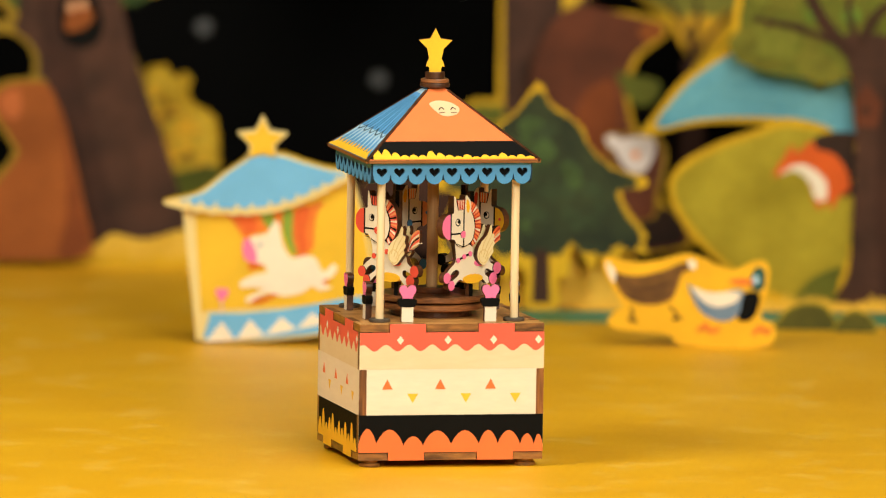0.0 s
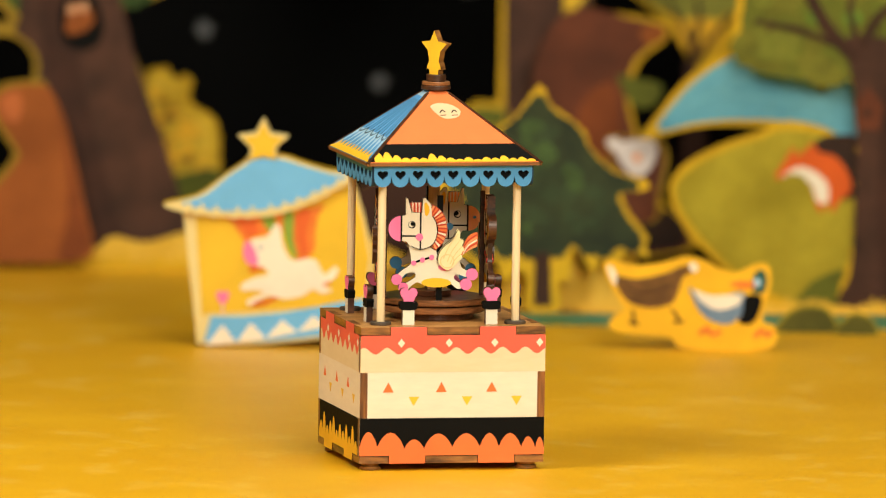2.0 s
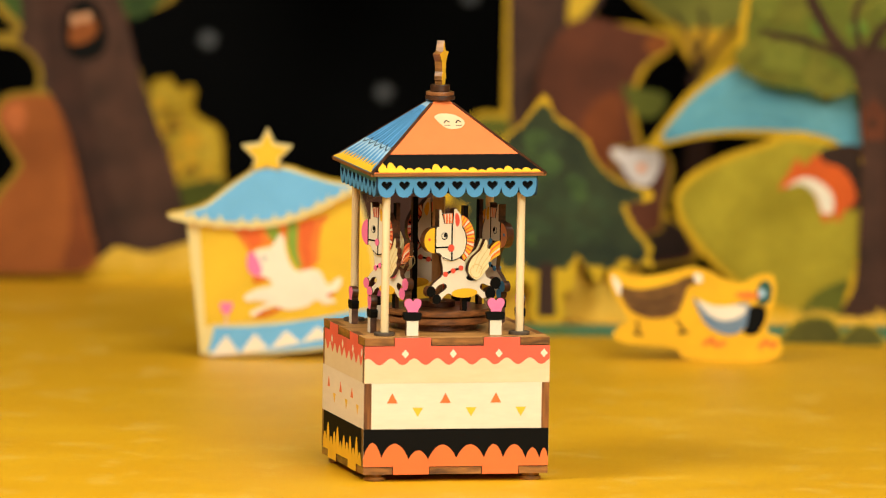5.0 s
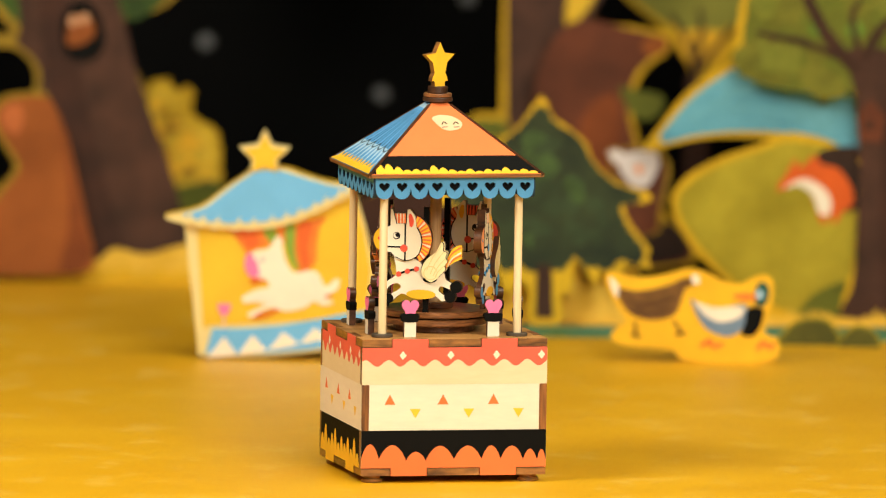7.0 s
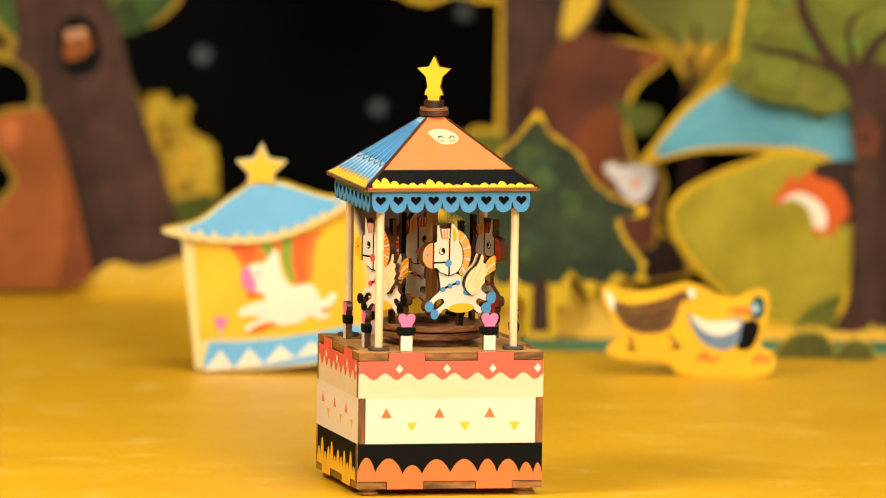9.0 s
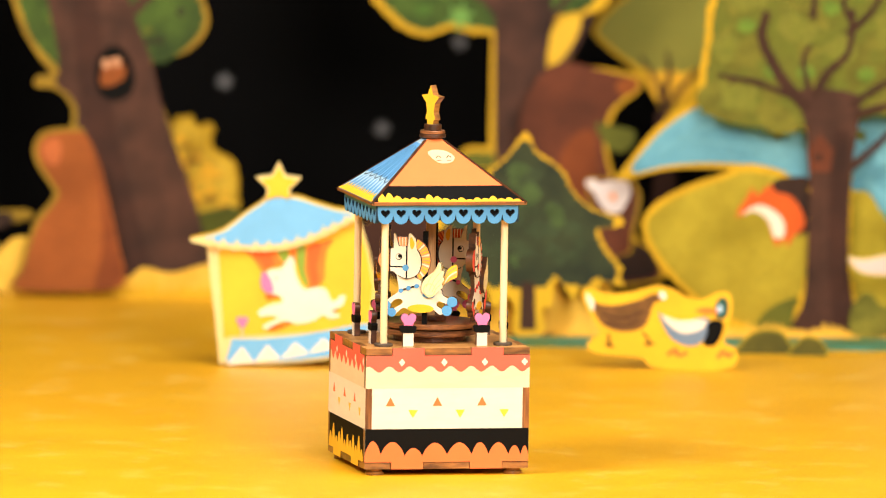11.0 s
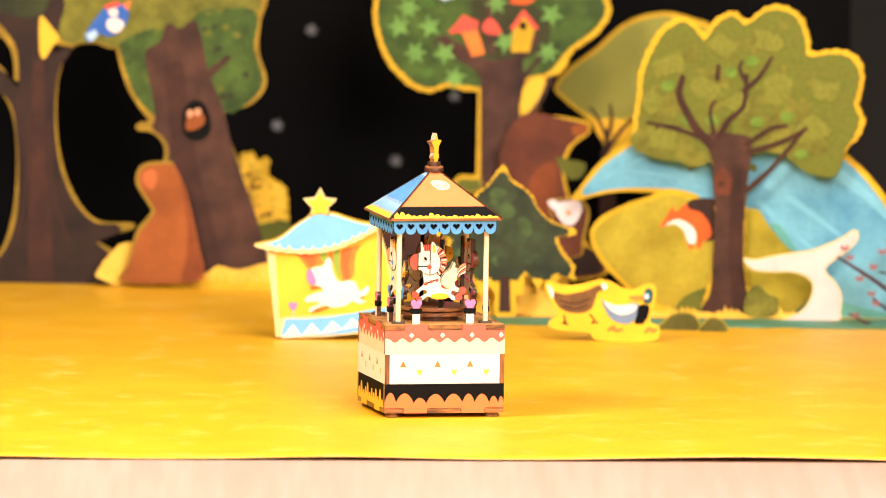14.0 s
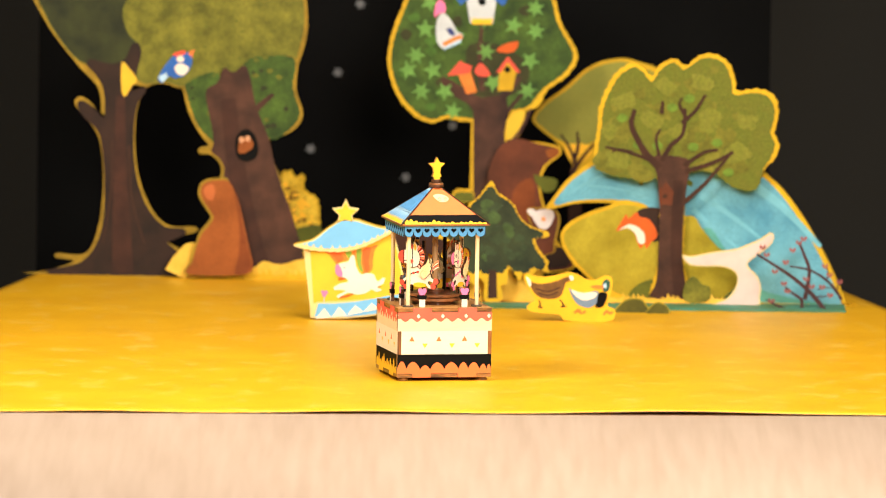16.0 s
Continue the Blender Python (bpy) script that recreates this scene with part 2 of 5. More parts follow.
def inset(points, by):
    """The outline drawn in by so many millimetres; what would fold over itself is left out."""
    s, out, n = (1 if area2(points) > 0 else -1), [], len(points)
    for i in range(n):
        a, c = Vector(points[i - 1]), Vector(points[(i + 1) % n])
        d = c - a
        if d.length > 1e-6:
            d.normalize()
            q = (points[i][0] - s * d.y * by, points[i][1] + s * d.x * by)
            if min(math.hypot(q[0] - p[0], q[1] - p[1]) for p in points) > 0.93 * by:
                out.append(q)
    return out


def lumpy(points, high, wave, seed=0):
    """The outline with soft lumps, so high and so long, as of leaves."""
    s, out, n, run_on = (1 if area2(points) > 0 else -1), [], len(points), 0.0
    for i in range(n):
        a, p, c = Vector(points[i - 1]), Vector(points[i]), Vector(points[(i + 1) % n])
        parts = max(1, int((c - p).length / (wave / 4)))
        d = (c - a).normalized() if (c - a).length > 1e-6 else Vector((1, 0))
        for k in range(parts):
            q = p.lerp(c, k / parts)
            h = high * (abs(math.sin(run_on * math.pi / wave + seed)) - 0.45 + 0.5 * noise.noise((q.x * 0.15, q.y * 0.15, seed)))
            out.append((q.x + s * d.y * h, max(0.0, q.y - s * d.x * h)))
            run_on += (c - p).length / parts
    return out


def circle(x, z, r, n=20, rz=None, start=0.0, sweep=2 * math.pi):
    m = n if sweep > 6.28 else n + 1
    return [(x + r * math.cos(start + sweep * i / n), z + (rz or r) * math.sin(start + sweep * i / n)) for i in range(m)]


def stroke(points, w0, w1=None, steps=4):
    """A band along a rounded line, w0 wide at its start and w1 at its end."""
    line = smooth(points, steps, False)
    w1, left, right, n = w0 if w1 is None else w1, [], [], len(line)
    for i, p in enumerate(line):
        d = (Vector(line[min(i + 1, n - 1)]) - Vector(line[max(i - 1, 0)])).normalized()
        w = (w0 + (w1 - w0) * i / (n - 1)) / 2
        left.append((p[0] - d.y * w, p[1] + d.x * w))
        right.append((p[0] + d.y * w, p[1] - d.x * w))
    return left + right[::-1]


def star(x, z, r, inner=0.45, points=5, turn=0.0):
    return [(x + (r if i % 2 == 0 else r * inner) * math.sin(math.pi * i / points + turn),
             z + (r if i % 2 == 0 else r * inner) * math.cos(math.pi * i / points + turn)) for i in range(2 * points)]


def heart(x, z, w):
    """A plump heart with a rounded foot, w wide."""
    half = [(0, 0.34), (0.10, 0.45), (0.27, 0.49), (0.44, 0.41), (0.5, 0.22), (0.44, 0.03), (0.33, -0.13), (0.29, -0.30), (0.16, -0.44)]
    return smooth([(x + w * u, z + w * v) for u, v in half] + [(x - w * u, z + w * v) for u, v in half[:0:-1]], 3)


def keen_heart(x, z, w):
    """A heart with a pointed foot."""
    out = []
    for i in range(24):
        t = 2 * math.pi * i / 24
        out.append((x + w / 2 * math.sin(t) ** 3, z + w * (13 * math.cos(t) - 5 * math.cos(2 * t) - 2 * math.cos(3 * t) - math.cos(4 * t)) / 33))
    return out


def scallops(x0, x1, base, tops, rise=0.55, steps=8, cuts=None):
    """A filled band from base up to a row of rounded bumps; tops: heights of the bumps; rise: how deep the notches go; cuts: where they lie."""
    out = [(x1, base), (x0, base)]
    cuts = cuts or range(len(tops) + 1)
    ends = [x0 + (x1 - x0) * (c - cuts[0]) / (cuts[-1] - cuts[0]) for c in cuts]
    for i, top in enumerate(tops):
        low = base + (top - base) * (1 - rise)
        for s in range(steps + 1):
            t = s / steps
            out.append((ends[i] + (ends[i + 1] - ends[i]) * t, low + (top - low) * math.sin(math.pi * t) ** 0.8))
    return out


def board(name, loops, y0, y1, mats, parent, label="", m=None):
    """A sawn board: an outline (and holes) in x and z, in millimetres, from y0 (its face) to y1; mats: face and edge."""
    if not isinstance(loops[0][0], (tuple, list)):
        loops = [loops]
    bm = bmesh.new()
    rims = []
    for y in (y0, y1):
        edges, turns = [], []
        for loop in loops:
            vs = [bm.verts.new((x / 1000, y / 1000, z / 1000)) for x, z in loop]
            turns.append(vs)
            edges += [bm.edges.new((a, b)) for a, b in zip(vs, vs[1:] + vs[:1])]
        rims.append(turns)
        if len(loops) == 1:
            bm.faces.new(turns[0])
        else:
            bmesh.ops.triangle_fill(bm, edges=edges, use_beauty=True)
    for front, back in zip(*rims):
        for i in range(len(front)):
            j = (i + 1) % len(front)
            bm.faces.new((front[i], front[j], back[j], back[i])).material_index = 1
    bmesh.ops.recalc_face_normals(bm, faces=bm.faces)
    if m is not None:
        bm.transform(m)
    return part(name, bm, mats if isinstance(mats, (tuple, list)) else (mats, mats), parent, label)


def ring(bm, r0, r1, z0, z1, n=40, x=0.0, y=0.0, bevel=0.25):
    """A turned disc (r0 = 0) or ring in millimetres, its rims slightly rounded."""
    prof = [(r0, z0), (r1 - bevel, z0), (r1, z0 + bevel), (r1, z1 - bevel), (r1 - bevel, z1), (r0, z1)]
    rows = [[bm.verts.new(((x + r * math.cos(2 * math.pi * i / n)) / 1000, (y + r * math.sin(2 * math.pi * i / n)) / 1000, z / 1000))
             for i in range(n)] for r, z in prof if r > 0] if r0 > 0 else None
    if rows is None:
        rows = [[bm.verts.new(((x + r * math.cos(2 * math.pi * i / n)) / 1000, (y + r * math.sin(2 * math.pi * i / n)) / 1000, z / 1000))
                 for i in range(n)] for r, z in prof[1:5]]
        bm.faces.new(rows[0][::-1])
        bm.faces.new(rows[-1])
        pairs = list(zip(rows, rows[1:]))
    else:
        pairs = list(zip(rows, rows[1:] + rows[:1]))
    for a, b in pairs:
        for i in range(n):
            j = (i + 1) % n
            bm.faces.new((a[i], a[j], b[j], b[i])).smooth = False
    bmesh.ops.recalc_face_normals(bm, faces=bm.faces)
    return bm


def disc(name, parent, mat, r, z0, z1, r0=0.0, x=0.0, y=0.0, n=40, label="", bevel=0.25):
    return part(name, ring(bmesh.new(), r0, r, z0, z1, n, x, y, bevel), mat, parent, label)


def block(bm, x0, x1, y0, y1, z0, z1):
    """A box in metres."""
    vs = [bm.verts.new((x, y, z)) for z in (z0, z1) for x, y in ((x0, y0), (x1, y0), (x1, y1), (x0, y1))]
    for f in ((3, 2, 1, 0), (4, 5, 6, 7), (0, 1, 5, 4), (1, 2, 6, 5), (2, 3, 7, 6), (3, 0, 4, 7)):
        bm.faces.new([vs[i] for i in f])
    return bm


# ---- the room, the table, the paper and the night backdrop ----
def setting():
    # only the north wall shows; the rest is added, its pale plaster bouncing light
    for name, at, mat in (("floor", (-3.2, 3.2, -16.2, 3.2, -0.85, -0.75), CARPET), ("ceiling", (-3.2, 3.2, -16.2, 3.2, 2.6, 2.7), PLASTER),
                          ("wall_north", (-3.2, 3.2, 3.0, 3.1, -0.75, 2.6), WALL), ("wall_south", (-3.2, 3.2, -16.1, -16.0, -0.75, 2.6), PLASTER),
                          ("wall_west", (-3.1, -3.0, -16.0, 3.0, -0.75, 2.6), PLASTER), ("wall_east", (3.0, 3.1, -16.0, 3.0, -0.75, 2.6), PLASTER)):
        tagged(part(name, block(bmesh.new(), *at), mat), "plain " + name.split("_")[0] + " of the dim studio room", name.split("_")[0], kind="structure")

    table = empty("table", 0, 0)
    tagged(table, "pale birch-topped studio table under the paper set", "table")
    bm = bmesh.new()
    low, high = ([bm.verts.new((x, y, z)) for x, y in ((-0.72, -1.15), (0.76, -1.15), (0.318, 0.74), (-0.322, 0.74))] for z in (-0.04, -0.0008))
    bm.faces.new(low[::-1])
    bm.faces.new(high)
    for k in range(4):
        bm.faces.new((low[k], low[(k + 1) % 4], high[(k + 1) % 4], high[k]))
    bmesh.ops.bevel(bm, geom=list(bm.edges), offset=0.004, segments=2, affect="EDGES")
    part("tabletop", bm, TABLE, table)
    for x, y in ((-0.6, -1.05), (0.6, -1.05), (-0.28, 0.66), (0.28, 0.66)):
        part("leg", block(bmesh.new(), x - 0.03, x + 0.03, y - 0.03, y + 0.03, -0.75, -0.04), TABLE, table)

    # the paper lies on the table; its front edge lifts here and there
    bm = bmesh.new()
    nx, ny = 90, 40
    grid = []
    for j in range(ny + 1):
        v = j / ny
        row = []
        for i in range(nx + 1):
            u = i / nx
            fx0, fy0, fx1, fy1 = -0.56, -0.327, 0.56, -0.213
            bx0, by0, bx1, by1 = -0.328, 0.755, 0.325, 0.755
            x = (fx0 + (fx1 - fx0) * u) * (1 - v) + (bx0 + (bx1 - bx0) * u) * v
            y = (fy0 + (fy1 - fy0) * u) * (1 - v) + (by0 + (by1 - by0) * u) * v
            edge = max(0.0, 1 - v / 0.22) ** 2
            lift = edge * (0.0002 + 0.0018 * math.exp(-((x + 0.05) / 0.06) ** 2) + 0.0025 * math.exp(-((x - 0.19) / 0.09) ** 2)
                           + 0.0012 * math.exp(-((x + 0.26) / 0.05) ** 2))
            row.append(bm.verts.new((x, y, lift)))
        grid.append(row)
    for a, b in zip(grid, grid[1:]):
        for i in range(nx):
            bm.faces.new((a[i], a[i + 1], b[i + 1], b[i])).smooth = True
    paper = part("ground", bm, (ground_paper(), SCORCH))
    thick = paper.modifiers.new("thickness", "SOLIDIFY")
    thick.thickness, thick.offset, thick.material_offset_rim = 0.0005, -1, 1
    tagged(paper, "brushed yellow ground paper lying on the table", "paper", kind="structure")

    cloth = part("backdrop", block(bmesh.new(), -0.338, 0.281, 0.97, 0.985, -0.75, 0.62), NIGHT)
    tagged(cloth, "matt black night backdrop board with grey stars", "backdrop", kind="structure")
    for x, z in [(-84.6, 151), (-106.8, 85.6), (-25.8, 62.6), (13.1, 107.4), (-66.6, 209.3)]:
        loops = star(x, z, 5.2, 0.42, 6, 0.3)
        board("printed_star", loops, 969.2, 969.8, FLAKE, cloth, "small grey six-pointed star")


setting()


# ---- the carousel music box ----
def side(i):
    return Matrix.Rotation(math.radians(90 * i), 4, "Z")


def box_panel(box, i):
    """One wall of the base, i quarter turns round; walls 0 and 2 are wide, 1 and 3 fit between them with a tongue."""
    m, h = side(i), 38.0
    wide = i % 2 == 0
    tabs_up = [(-25.7, 54.5), (-25.7, 57.9), (-10.9, 57.9), (-10.9, 54.5), (10.9, 54.5), (10.9, 57.9), (25.7, 57.9), (25.7, 54.5)]
    tabs_down = [(x, 6.1 if z < 56 else 2.9) for x, z in tabs_up]
    a, b = (38.0, 34.9) if wide else (34.9, 38.0)
    outline = [(-a, 54.5)] + tabs_up + [(a, 54.5), (a, 39.6), (b, 39.6), (b, 21.2), (a, 21.2), (a, 6.1)] + tabs_down[::-1] + [
        (-a, 6.1), (-a, 21.2), (-b, 21.2), (-b, 39.6), (-a, 39.6)]
    panel = board("side_panel", outline, -h, -h + 3, (CREAM, TONGUE), box, "cream plywood panel printed with scallops and bunting", m)
    e = a - 0.05
    wave = []
    for k in range(97):
        x = -e + 2 * e * k / 96
        s = math.sin(2 * math.pi * 8 * (k / 96) + 0.7)
        wave.append((x, 48.3 + (1.35 if wide else 1.9) * s))
    board("cream_band", [(-e, 39.7), (e, 39.7), (e, 51.5), (-e, 51.5)], -h - 0.06, -h - 0.01, CREAM_BAND, panel, "", m)
    top = [(e, 54.5)] + [(x, z - (0.02 if z > 56 else 0)) for x, z in tabs_up[::-1]] + [(-e, 54.5)]
    board("coral_band", wave + top, -h - 0.12, -h - 0.01, CORAL, panel, "", m)
    for x in (-21.3, -1.7, 17.1, 35.6 if wide else 33.2):
        board("diamond", [(x - 1.5, 51.4), (x, 53.2), (x + 1.5, 51.4), (x, 49.6)], -h - 0.2, -h - 0.12, WHITE, panel, "", m)
    for x in (-26.4, -4.6, 16.1):
        board("orange_pennant", [(x - 2.2, 31.6), (x + 2.2, 31.6), (x, 35.7)], -h - 0.12, -h - 0.01, ORANGE, panel, "", m)
    for x in (-15.9, 6.0, 26.4):
        board("yellow_pennant", [(x - 2.2, 29.8), (x + 2.2, 29.8), (x, 26.1)], -h - 0.12, -h - 0.01, PALE_SUN, panel, "", m)
    foot = [(x, z + (0.02 if z < 5 else 0)) for x, z in tabs_down]
    board("black_band", [(e, 21.2), (-e, 21.2), (-e, 6.1)] + foot + [(e, 6.1)], -h - 0.1, -h - 0.01, BLACK, panel, "", m)
    if wide:
        tops = (15.8, 15.4, 12.6, 14.9, 14.9, 14.9, 14.8, 13.4, 13.2)
        bumps = scallops(-e, e, 6.1, tops, 0.62, cuts=(0, 7.3, 18.3, 26.8, 38.2, 49.6, 57.4, 66.6, 72.4, 76))
    else:
        tops = (13, 17, 12, 14.5, 17, 12, 15, 13, 16, 12, 17, 11.5)
        bumps = scallops(-e, e, 6.1, tops, 0.7)
    board("scallop_band", [p for p in bumps[2:]] + [(e, 6.1)] + foot[::-1] + [(-e, 6.1)], -h - 0.2, -h - 0.1, ORANGE if wide else SUN, panel, "", m)


def plate(name, box, z0, z1, label):
    """A square plywood plate whose rim is notched for the tabs of the walls."""
    bm, n = bmesh.new(), 38.0
    rim = []
    for i in range(4):
        c, s = math.cos(math.pi / 2 * i), math.sin(math.pi / 2 * i)
        for x, y in ((-38, -38), (-26, -38), (-26, -35), (-10.6, -35), (-10.6, -38), (10.6, -38), (10.6, -35), (26, -35), (26, -38)):
            x, y = (-37.9 if x < -37 else x), (-37.9 if y < -37 else y)
            rim.append((x * c - y * s, x * s + y * c))
    low, high = ([bm.verts.new((x / 1000, y / 1000, z / 1000)) for x, y in rim] for z in (z0, z1))
    bm.faces.new(low[::-1])
    bm.faces.new(high)
    for a in range(len(rim)):
        b = (a + 1) % len(rim)
        bm.faces.new((low[a], low[b], high[b], high[a])).material_index = 1
    bmesh.ops.recalc_face_normals(bm, faces=bm.faces)
    return part(name, bm, (PLY, SCORCH), box, label)


def roof_panel(box, i):
    """A sloping trapezoid of the roof, with its print in thin layers."""
    rise, run = 25.7, 32.0
    slope, length = math.atan2(rise, run), math.hypot(rise, run)
    m = side(i) @ Matrix.Translation((0, -0.0357, 0.1238)) @ Matrix.Rotation(-(math.pi / 2 - slope), 4, "X")
    half = lambda z: 35.7 - 32.2 * z / length
    low, up = 35.6, 3.4
    panel = board("roof_panel", [(-low, 0), (low, 0), (up, length), (-up, length)], 0, 2.0, (ORANGE if i % 2 == 0 else BLUE, SCORCH), box,
                  "orange roof panel with a smiling cloud" if i % 2 == 0 else "blue feathered roof panel with yellow tips", m)
    board("eave_edge", [(-35.8, 122.5), (35.8, 122.5), (35.8, 123.8), (-35.8, 123.8)], -35.9, -32.0, (EAVE, EAVE), box, "scorched plywood eave", side(i))
    hip = Matrix.Rotation(math.radians(90 * i + 45), 4, "Z")
    board("hip_edge", [(-0.75, 0), (0.75, 0), (0.6, 51.2), (-0.6, 51.2)], -0.6, 1.0, (HIPWOOD, HIPWOOD), box, "dark sawn hip of the roof",
          hip @ Matrix.Translation((0, -0.0505, 0.1232)) @ Matrix.Rotation(-math.atan2(45.3, 25.9), 4, "X"))
    if i % 2 == 0:
        a, b = half(0.4) - 0.5, half(10.6) - 1.0
        board("black_band", [(-a, 0.4), (a, 0.4), (b, 10.6), (-b, 10.6)], -0.1, -0.01, BLACK, panel, "", m)
        tops = [5.8, 6.0, 4.2, 2.7, 3.0, 2.6, 5.0, 3.8, 2.6, 1.9, 2.9, 1.7, 2.8, 2.4, 3.7, 2.2, 2.8, 1.9]
        band = scallops(-half(0) + 3, half(0) - 2.2, 0.3, tops, 0.6, 6)
        board("yellow_band", [(max(-half(z) + 1.1, min(half(z) - 1.1, x)), z) for x, z in band], -0.2, -0.1, SUN, panel, "", m)
        cloud = smooth([(-4.2, 30.4), (-4.4, 32.6), (-1, 34), (4, 33), (7.2, 29.6), (5.8, 26.2), (1.6, 25.0), (-1.4, 26.2)], 4)
        board("cloud", cloud, -0.12, -0.01, CLOUD, panel, "cream cloud with closed smiling eyes", m)
        for x in (-0.2, 4.6):
            board("eye", stroke([(x - 1.1, 28.4), (x, 29.9), (x + 1.1, 28.8)], 0.45), -0.2, -0.12, BLACK, panel, "", m)
            board("cheek", stroke([(x - 1.2, 26.9), (x + 1.2, 27.1)], 0.4), -0.2, -0.12, BROWN, panel, "", m)
    else:
        at = lambda u, z: (u * half(z) * 0.96, z)
        n = 10
        for k in range(n):
            u0, u1 = -1 + 2 * k / n, -1 + 2 * (k + 1) / n
            mid, top = (u0 + u1) / 2, length - 3.5
            board("feather", [at(u0 + 0.02, 13), at(u1 - 0.02, 13), at(u1 - 0.03, top), at(u0 + 0.03, top)], -0.12, -0.01, (BLUE, AZURE)[k % 2], panel, "", m)
            board("feather_shaft", stroke([at(u0, 13), at(u0, 22), at(u0, top - 2)], 0.5, 0.15), -0.16, -0.12, DEEP, panel, "", m)
            board("pale_feather", [at(u0, 14), at(mid, 2.6 + 1.6 * (k % 2)), at(u1, 14)], -0.2, -0.12, SKY, panel, "", m)
        for k in range(5):
            u0, u1 = -1 + 0.4 * k, -0.6 + 0.4 * k
            scallop = [at(u0 + (u1 - u0) * j / 6, 15.2 - 3.2 * math.sin(math.pi * j / 6)) for j in range(7)]
            board("feather_tip", stroke(scallop, 0.75), -0.26, -0.2, DEEP, panel, "", m)
        board("pale_cap", [at(-0.96, length - 3.5), at(0.96, length - 3.5), at(0.9, length - 0.8), at(-0.9, length - 0.8)], -0.12, -0.01, SKY, panel, "", m)
        a, b = half(0.2) - 0.4, half(6.2) - 0.9
        zig = [(-a, 0.2), (a, 0.2)] + [(b * (1 - 2 * k / 22), 5.6 if k % 2 else 2.4) for k in range(23)]
        board("yellow_band", zig, -0.32, -0.26, SUN, panel, "", m)


def valance(box, i):
    """A hanging blue board with nine round scallops, a heart sawn out of each."""
    m, n, w = side(i), 9, 65.0 / 9
    outline = [(32.5, 123.6), (-32.5, 123.6)]
    for k in range(n):
        x = -32.5 + w * (k + 0.5)
        outline.append((x - w / 2, 117.9))
        outline += [(x + (w / 2 - 0.22) * math.cos(math.pi + math.pi * s / 8), 116.9 + (w / 2 - 0.4) * math.sin(math.pi + math.pi * s / 8)) for s in range(9)]
    outline.append((32.5, 117.9))
    holes = [keen_heart(-32.5 + w * (k + 0.5), 118.7, 4.4) for k in range(n)]
    board("valance", [outline] + holes, -33.2, -31.4, (BLUE, DEEP), box, "blue scalloped valance with pierced hearts", m)
    # black sheet added inside; it stands in for the dark behind the hearts
    board("valance_dark_sheet", [(-31, 115.2), (31, 115.2), (31, 123.4), (-31, 123.4)], -31.2, -30.4, (VOID, VOID), box, "added black sheet that keeps the pierced hearts dark", m)


def heart_post(box, x, y, turn):
    m = Matrix.Translation((x / 1000, y / 1000, 0)) @ Matrix.Rotation(math.radians(turn), 4, "Z")
    post = board("heart_post", [(-2.4, 58), (2.4, 58), (2.4, 64.6), (-2.4, 64.6)], -1.3, 1.3, (WHITE, EDGE), box, "white post with a black collar and pink heart", m)
    board("collar", smooth([(-3.4, 65.2), (-2.6, 64.1), (2.6, 64.1), (3.4, 65.2), (3.3, 67.3), (-3.3, 67.3)], 3), -1.45, 1.45, (BLACK, BLACK), post, "", m)
    board("heart", heart(0, 69.5, 7.0), -1.3, 1.3, (PINK, EDGE), post, "", m)


